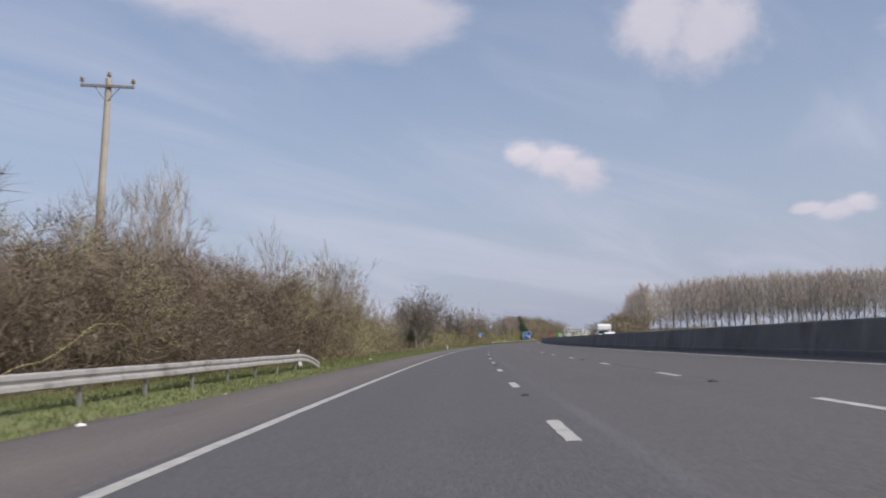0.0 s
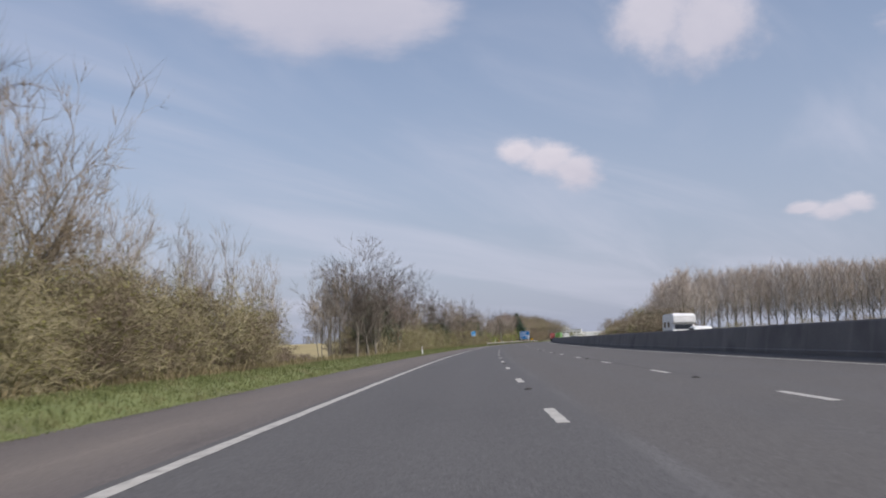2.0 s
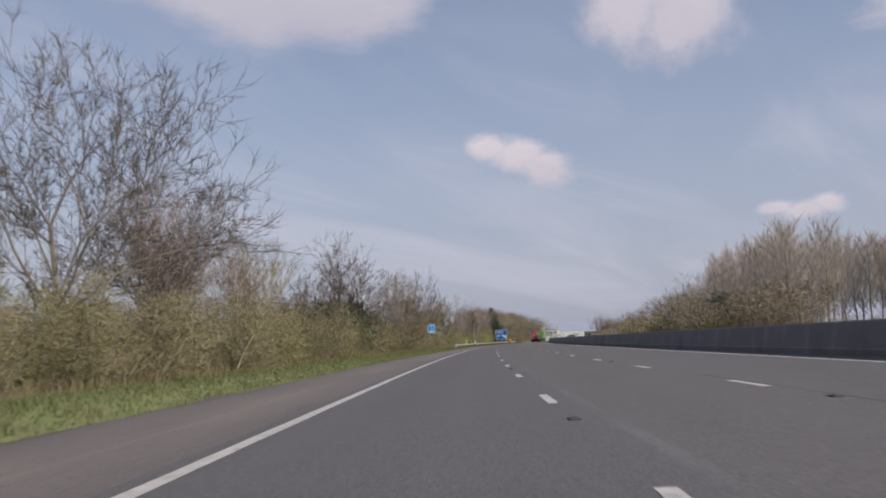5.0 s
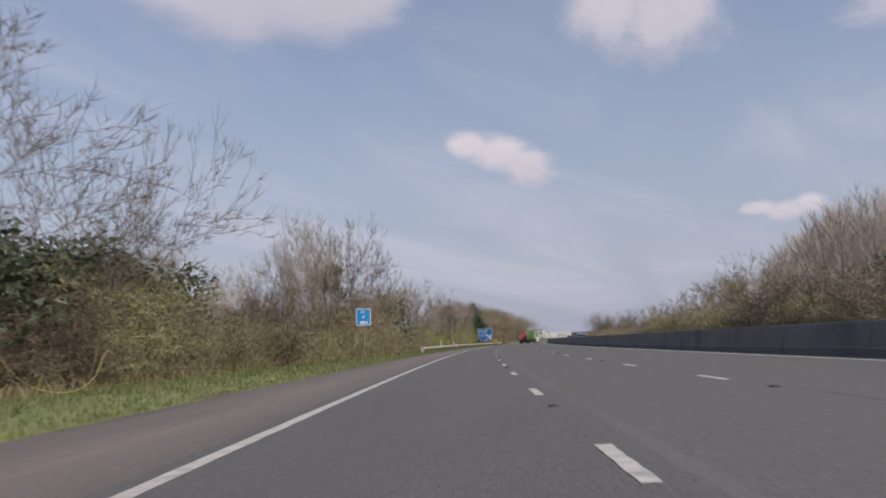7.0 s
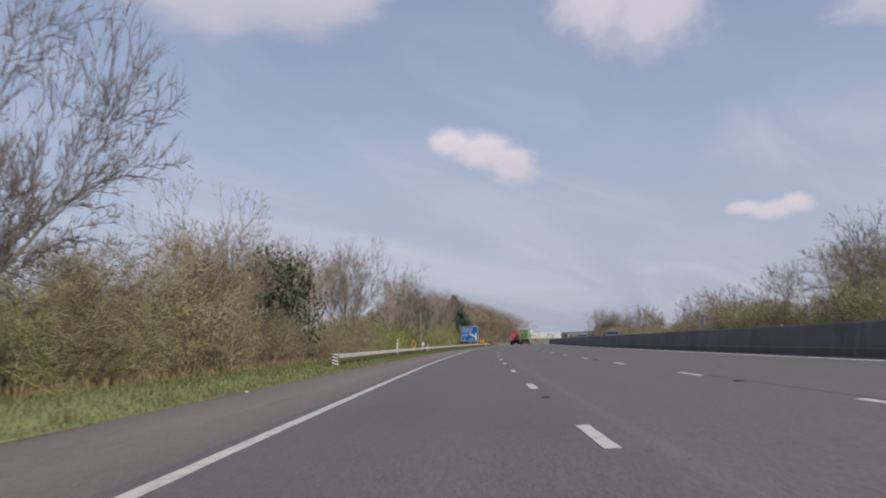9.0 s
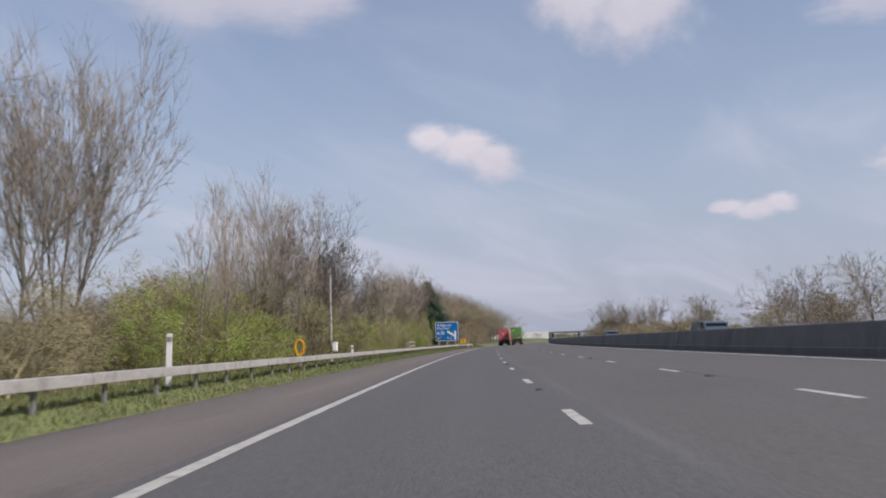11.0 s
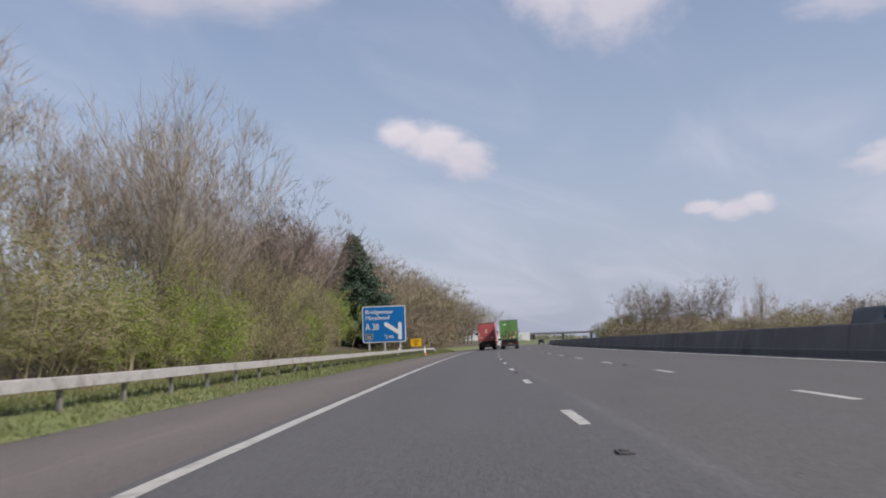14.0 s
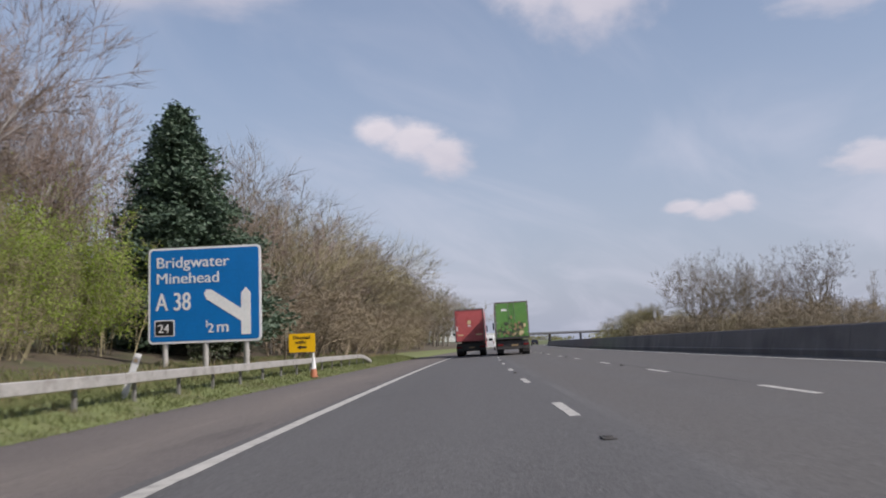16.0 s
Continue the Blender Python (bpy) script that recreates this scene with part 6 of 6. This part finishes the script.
def shell(profile, half, inset, bevel, m=None):
    """A vehicle body: a side outline (y, z) with a half width, narrowing above the waist."""
    bm = bmesh.new()
    waist = max(z for _, z in profile) * 0.55
    top = max(z for _, z in profile)

    def hw(z):
        return half - (inset * (z - waist) / (top - waist) if z > waist else 0.0)

    ring = [[bm.verts.new((k * hw(z), y, z)) for y, z in profile] for k in (-1, 1)]
    bm.faces.new(ring[0])
    bm.faces.new(ring[1][::-1])
    for i in range(len(profile)):
        j = (i + 1) % len(profile)
        bm.faces.new((ring[0][i], ring[0][j], ring[1][j], ring[1][i]))
    bmesh.ops.recalc_face_normals(bm, faces=bm.faces)
    bmesh.ops.bevel(bm, geom=bm.edges[:], offset=bevel, segments=2, affect="EDGES")
    return bm


def panel_van(s, d, turn, paint, label, high=2.35, motorhome=False, size=1.0):
    lean = -1.43
    v = thing("motorhome" if motorhome else "van", stand(s, d, 0, turn, lean) @ Matrix.Diagonal((size, size, size, 1)), label, "motorhome" if motorhome else "van")
    if motorhome:
        prof = [(-3.1, 0.45), (-3.1, 2.85), (-2.9, 3.0), (1.9, 3.0), (2.6, 2.75), (2.6, 2.1), (1.9, 1.95), (2.2, 1.25), (3.1, 1.05), (3.2, 0.45)]
    else:
        prof = [(-2.6, 0.4), (-2.65, 1.3), (-2.5, high - 0.1), (-2.3, high), (1.1, high), (1.45, high - 0.15), (2.05, 1.35), (2.65, 1.1), (2.75, 0.4)]
    body = part("body", shell(prof, 1.0 if not motorhome else 1.12, 0.14 if not motorhome else 0.04, 0.06), paint, v)
    if motorhome:
        part("windscreen", box(0, 2.1, 1.30, 1.7, 0.05, 0.58, 0.02, m=Matrix.Translation((0, 0, 0))), M_GLASS, v)
        for y in (-1.8, 0.2):
            for x in (-1.1, 1.1):
                part("side_window", box(x, y, 1.65, 0.05, 0.9, 0.55, 0.02), M_GLASS, v)
        for x in (-1.1, 1.1):
            part("decal", box(x, -0.3, 1.25, 0.045, 4.6, 0.1), M_GREYBACK, v)
        part("roof_vent", box(0, -0.8, 3.0, 0.6, 0.6, 0.12, 0.03), M_WHITE, v)
    else:
        part("windscreen", plate([(-0.82, 1.38), (0.82, 1.38), (0.74, high - 0.2), (-0.74, high - 0.2)], 0.03, m=Matrix.Translation((0, 1.83, 0)) @ pose(0, 0, 0, 0, 0, 180)), M_GLASS, v)
        for x in (-0.97, 0.97):
            part("side_window", box(x, 1.05, 1.35, 0.05, 0.75, 0.5, 0.02), M_GLASS, v)
        for x in (-0.42, 0.42):
            part("rear_window", box(x, -2.6, 1.4, 0.62, 0.05, 0.5, 0.02), M_GLASS, v)
            part("tail_lamp", box(x * 2.15, -2.63, 0.95, 0.12, 0.06, 0.4, 0.02), M_TAIL, v)
    for y in (-1.75, 1.85):
        for x in (-0.92, 0.92):
            wheel(v, x, y, 0.34, 0.22)
    return v


def car(s, d, turn, paint, label):
    v = thing("car", stand(s, d, 0, turn, -1.43), label, "car", "cars")
    prof = [(-2.1, 0.32), (-2.15, 0.85), (-1.95, 1.0), (-1.35, 1.42), (-0.3, 1.5), (0.35, 1.42), (1.1, 0.98), (2.0, 0.8), (2.15, 0.6), (2.1, 0.3)]
    part("body", shell(prof, 0.9, 0.2, 0.05), paint, v)
    part("rear_window", plate([(-0.6, 1.02), (0.6, 1.02), (0.5, 1.36), (-0.5, 1.36)], 0.05, m=Matrix.Translation((0, -1.83, 0))), M_GLASS, v)
    for x in (-0.78, 0.78):
        part("side_window", box(x, -0.35, 1.02, 0.06, 1.7, 0.32, 0.02), M_GLASS, v)
        part("tail_lamp", box(x * 0.88, -2.13, 0.78, 0.3, 0.06, 0.14, 0.02), M_TAIL, v)
        for y in (-1.3, 1.35):
            wheel(v, x, y, 0.32, 0.2)
    part("plate_panel", plate(rounded(0.5, 0.11, 0.01, 0, 0.62, 2), 0.01, m=Matrix.Translation((0, -2.18, 0))), M_CREAM, v)
    return v


panel_van(560, 1.7, 0, M_BODYWHITE, "white panel van driving ahead of the lorries")
car(640, 9.2, 0, M_BODYDARK, "dark hatchback far ahead in the outer lane")
panel_van(133.0, 20.6, 180, M_BODYWHITE, "white motorhome on the oncoming carriageway", motorhome=True, size=0.92)
panel_van(346.0, 18.2, 180, M_BODYBLUE, "blue van on the oncoming carriageway", high=1.95, size=0.87)
panel_van(399.0, 18.2, 180, M_BODYBLUE, "dark blue van behind the concrete barrier", high=1.95, size=0.87)
car(124.0, 20.6, 180, M_BODYWHITE, "white car on the oncoming carriageway, its roof over the barrier")


# ---- distance: bridge, building, sign on the far verge ----
def overbridge(s):
    b = thing("overbridge", stand(s, 6), "grey concrete road bridge crossing far ahead", "bridge")
    part("deck", box(0, 0, 5.55, 120, 9, 0.6, 0.03), M_CONCRETE, b)
    for y in (-4.4, 4.4):
        part("parapet", box(0, y, 6.15, 120, 0.2, 0.8, 0.02), M_GREYBACK, b)
    for x in (-12, 6.7, 26):
        for y in (-3, 0, 3):
            part("pier", box(x, y, -0.3, 0.7, 0.7, 5.85, 0.05), M_CONCRETE, b)
    for x in (-44, 52):
        part("abutment", box(x, 0, -0.5, 24, 11, 5.9), M_CONCRETE, b)
    return b


overbridge(940)


def warehouse():
    m = Matrix.Translation((114, 866, -0.6)) @ pose(0, 0, 0, 0, 0, -12)
    b = thing("warehouse", m, "pale clad building with a flat grey roof far away", "building")
    part("wall", box(0, 0, 0, 22, 14, 9.6), M_BUILDING, b)
    part("roof", box(0, 0, 9.6, 23, 15, 0.7, 0.05), M_ROOF, b)
    part("stair_tower", box(-4, -1, 10.3, 7, 6, 2.0), M_BUILDING, b)
    for i in range(6):
        part("window", box(-8.5 + 3.4 * i, -7.03, 6.6, 1.8, 0.1, 1.3), M_GLASS, b)
    part("wing", box(22, 4, 0, 22, 12, 7.4), M_BUILDING, b)
    return b


warehouse()

gs = thing("sign_back", stand(339, 28.4, 0, 0), "narrow grey back of a road sign on the far verge", "road sign")
part("board", plate(rounded(0.62, 1.0, 0.05, 0, 2.5), 0.03), M_GREYBACK, gs)
for x in (-0.12, 0.12):
    part("post", rod((x, -0.06, -0.3), (x, -0.06, 3.2), 0.045), M_POSTSTEEL, gs)
gp = thing("lighting_post", stand(560, 28.6), "grey post with a small sign on the far verge", "post")
part("shaft", rod((0, 0, -0.3), (0, 0, 5.2), 0.09, 0.08), M_POSTSTEEL, gp)
part("panel", box(0, -0.1, 4.2, 0.5, 0.05, 1.2, 0.02), M_GREYBACK, gp)

# ---- distant woods and hedges, one sheet of clumps ----
def far_woods(name, rows, seed, label, mat_twig, mat_leaf, leaf_size):
    """Low, light plants joined into one object: rows of (x, y, z, height, width)."""
    w = Wood(seed)
    r = w.r
    for x, y, z, h, wd in rows:
        base = Vector((x, y, z))
        for _ in range(7):
            a, q = r.uniform(0, 6.28), r.random() ** 0.5 * wd / 2
            foot = base + Vector((math.cos(a) * q, math.sin(a) * q, -0.3))
            top = foot + Vector((r.gauss(0, 0.06) * h, r.gauss(0, 0.06) * h, h * r.uniform(0.7, 1.05)))
            w.tube([foot, foot.lerp(top, 0.5), top], [0.06, 0.04, 0.01], 3, True)
            for _ in range(11):
                t = r.uniform(0.25, 1)
                d = Vector((r.gauss(0, 1), r.gauss(0, 1), 0.9)).normalized()
                w.spike(foot.lerp(top, t), d, h * 0.22 * r.uniform(0.5, 1.2), 0.02)
        for _ in range(90):
            v = Vector((r.gauss(0, 0.24) * wd, r.gauss(0, 0.24) * wd, h * r.uniform(0.08, 0.85)))
            w.leaf(base + v, leaf_size)
    ob = thing(name, Matrix(), label, "woodland", "", "stuff")
    mesh_object("branches", Wood.data("branches", w.twig_v, w.twig_f, mat_twig), None, ob)
    mesh_object("foliage", Wood.data("foliage", w.leaf_v, w.leaf_f, mat_leaf), None, ob)
    return ob


fr = random.Random(21)
rows = []
for _ in range(170):
    s, d = fr.uniform(470, 640), fr.uniform(-27, -15)
    p = spot(s, d)
    rows.append((p.x, p.y, p.z, fr.uniform(11.0, 14.5), fr.uniform(4, 6.5)))
far_woods("roadside_wood", rows, 31, "bare brown wood on the bank ahead", M_TWIG, M_DEAD, 0.08)
rows = []
for _ in range(90):
    s, d = fr.uniform(640, 1200), fr.uniform(-70, -22)
    p = spot(s, d)
    rows.append((p.x, p.y, p.z, fr.uniform(3.0, 5.5), fr.uniform(5, 9)))
for _ in range(120):
    s, d = fr.uniform(640, 1300), fr.uniform(30, 110)
    p = spot(s, d)
    rows.append((p.x, p.y, p.z, fr.uniform(3.0, 6.5), fr.uniform(5, 9)))
far_woods("distant_hedges", rows, 32, "low distant hedges and trees beyond the motorway", M_TWIG, M_BUD, 0.3)
rows = []
for _ in range(110):
    s, d = fr.uniform(60, 420), fr.uniform(-130, -95)
    p = spot(s, d)
    rows.append((p.x, p.y, p.z, fr.uniform(4.0, 8.0), fr.uniform(6, 9)))
far_woods("field_hedge", rows, 33, "hedge and trees at the far side of the field", M_TWIG, M_DEAD, 0.25)
rows = []
for _ in range(150):
    a, q = fr.uniform(-0.9, 1.1), fr.uniform(1300, 1900)
    rows.append((math.sin(a) * q, math.cos(a) * q, -0.5, fr.uniform(6, 12), fr.uniform(20, 40)))
far_woods("horizon_woods", rows, 34, "hazy line of woods along the horizon", M_TWIG_GREY, M_BUD, 1.2)


# ---- cumulus, far off and high: soft flat banks of vapour ----
def cloud_material(seed, cover, puffs):
    m = bpy.data.materials.new("cloud vapour")
    m.use_nodes = True
    n, l = m.node_tree.nodes, m.node_tree.links
    n.clear()
    out = n.new("ShaderNodeOutputMaterial")
    tc = n.new("ShaderNodeTexCoord")

    def mth(op, *a):
        x = n.new("ShaderNodeMath")
        x.operation = op
        for i, q in enumerate(a):
            if isinstance(q, (int, float)):
                x.inputs[i].default_value = q
            else:
                l.new(q, x.inputs[i])
        return x.outputs[0]

    def noise_tex(scale, detail, rough, off):
        mp = n.new("ShaderNodeMapping")
        mp.inputs["Location"].default_value = (off, off * 0.7, seed)
        l.new(tc.outputs["UV"], mp.inputs[0])
        t = n.new("ShaderNodeTexNoise")
        t.inputs["Scale"].default_value, t.inputs["Detail"].default_value, t.inputs["Roughness"].default_value = scale, detail, rough
        l.new(mp.outputs[0], t.inputs["Vector"])
        return t.outputs["Fac"]

    sep = n.new("ShaderNodeSeparateXYZ")
    l.new(tc.outputs["UV"], sep.inputs[0])
    u, v = sep.outputs[0], sep.outputs[1]
    best = None
    for cx, cy, rx, ry in puffs:
        d = mth("SQRT", mth("ADD", mth("POWER", mth("DIVIDE", mth("SUBTRACT", u, cx), rx), 2.0), mth("POWER", mth("DIVIDE", mth("SUBTRACT", v, cy), ry), 2.0)))
        k = mth("SUBTRACT", 1.0, d)
        best = k if best is None else mth("SMOOTH_MAX", best, k, 0.25)
    wob = mth("SUBTRACT", noise_tex(3.2, 7.0, 0.6, 1.0), 0.5)
    dens = mth("ADD", best, mth("MULTIPLY", wob, 1.5))
    r = n.new("ShaderNodeMapRange")
    r.interpolation_type = "SMOOTHSTEP"
    for i, q in enumerate((-0.12, 0.62, 0.0, cover)):
        r.inputs[i + 1].default_value = q
    l.new(dens, r.inputs[0])
    # never beyond the sheet's own edge
    rim = mth("MULTIPLY", mth("MULTIPLY", u, mth("SUBTRACT", 1.0, u)), mth("MULTIPLY", v, mth("SUBTRACT", 1.0, v)))
    rr = n.new("ShaderNodeMapRange")
    rr.inputs[1].default_value, rr.inputs[2].default_value = 0.0, 0.022
    l.new(rim, rr.inputs[0])
    alpha = mth("MULTIPLY", r.outputs[0], rr.outputs[0])
    shade = n.new("ShaderNodeMapRange")
    for i, q in enumerate((0.1, 0.9, 0.0, 1.0)):
        shade.inputs[i + 1].default_value = q
    l.new(mth("ADD", mth("MULTIPLY", v, 0.7), mth("MULTIPLY", noise_tex(4.0, 5.0, 0.55, 5.0), 0.45)), shade.inputs[0])
    mix = n.new("ShaderNodeMix")
    mix.data_type = "RGBA"
    mix.inputs[6].default_value, mix.inputs[7].default_value = (0.50, 0.49, 0.56, 1), (0.80, 0.75, 0.77, 1)
    l.new(shade.outputs[0], mix.inputs[0])
    em, tr, ms = n.new("ShaderNodeEmission"), n.new("ShaderNodeBsdfTransparent"), n.new("ShaderNodeMixShader")
    l.new(mix.outputs[2], em.inputs[0])
    em.inputs[1].default_value = CLOUD_GLOW
    l.new(alpha, ms.inputs[0])
    l.new(tr.outputs[0], ms.inputs[1])
    l.new(em.outputs[0], ms.inputs[2])
    l.new(ms.outputs[0], out.inputs[0])
    return m


CLOUD_GLOW = 1.02


def cloud(az, el, dist, wide, tall, seed, cover, puffs):
    """A bank of cloud at that bearing and elevation from the road's start, in degrees, dist metres off."""
    a, e = radians(az), radians(el)
    p = Vector((math.sin(a) * math.cos(e), math.cos(a) * math.cos(e), math.sin(e))) * dist
    me = bpy.data.meshes.new("cloud")
    nx, ny = 12, 8
    verts, uvs, faces = [], [], []
    for j in range(ny + 1):
        for i in range(nx + 1):
            u, v = i / nx, j / ny
            bulge = 0.18 * wide * (1 - (2 * u - 1) ** 2) * (1 - (2 * v - 1) ** 2)
            verts.append(((u - 0.5) * wide, (v - 0.5) * tall, bulge))
            uvs.append((u, v))
    for j in range(ny):
        for i in range(nx):
            q = j * (nx + 1) + i
            faces.append((q, q + 1, q + nx + 2, q + nx + 1))
    me.from_pydata(verts, [], faces)
    layer = me.uv_layers.new(name="UVMap")
    for lo in me.loops:
        layer.data[lo.index].uv = uvs[lo.vertex_index]
    me.materials.append(cloud_material(seed, cover, puffs))
    ob = new("cloud", me)
    ob.matrix_basis = Matrix.Translation(p) @ (-p).to_track_quat("Z", "Y").to_matrix().to_4x4()
    return tagged(ob, "soft white fair-weather cloud in a hazy blue sky", "cloud", "", "structure")


cloud(7.1, 11.6, 2880, 430, 270, 1.0, 0.85, [(0.27, 0.68, 0.2, 0.2), (0.45, 0.56, 0.26, 0.26), (0.68, 0.40, 0.24, 0.24)])
cloud(-10.3, 22.3, 3250, 1480, 620, 2.0, 0.66, [(0.25, 0.68, 0.28, 0.30), (0.52, 0.52, 0.30, 0.34), (0.73, 0.47, 0.20, 0.30)])
cloud(16.7, 19.6, 2420, 520, 440, 3.0, 0.74, [(0.32, 0.55, 0.26, 0.30), (0.60, 0.48, 0.28, 0.36)])
cloud(24.4, 7.3, 3300, 380, 190, 4.0, 0.72, [(0.26, 0.58, 0.2, 0.15), (0.5, 0.48, 0.28, 0.18), (0.68, 0.56, 0.16, 0.22)])
cloud(33.0, 9.3, 3350, 420, 190, 5.0, 0.6, [(0.5, 0.5, 0.36, 0.34)])
cloud(31.5, 18.2, 3000, 520, 240, 6.0, 0.5, [(0.5, 0.5, 0.38, 0.34)])
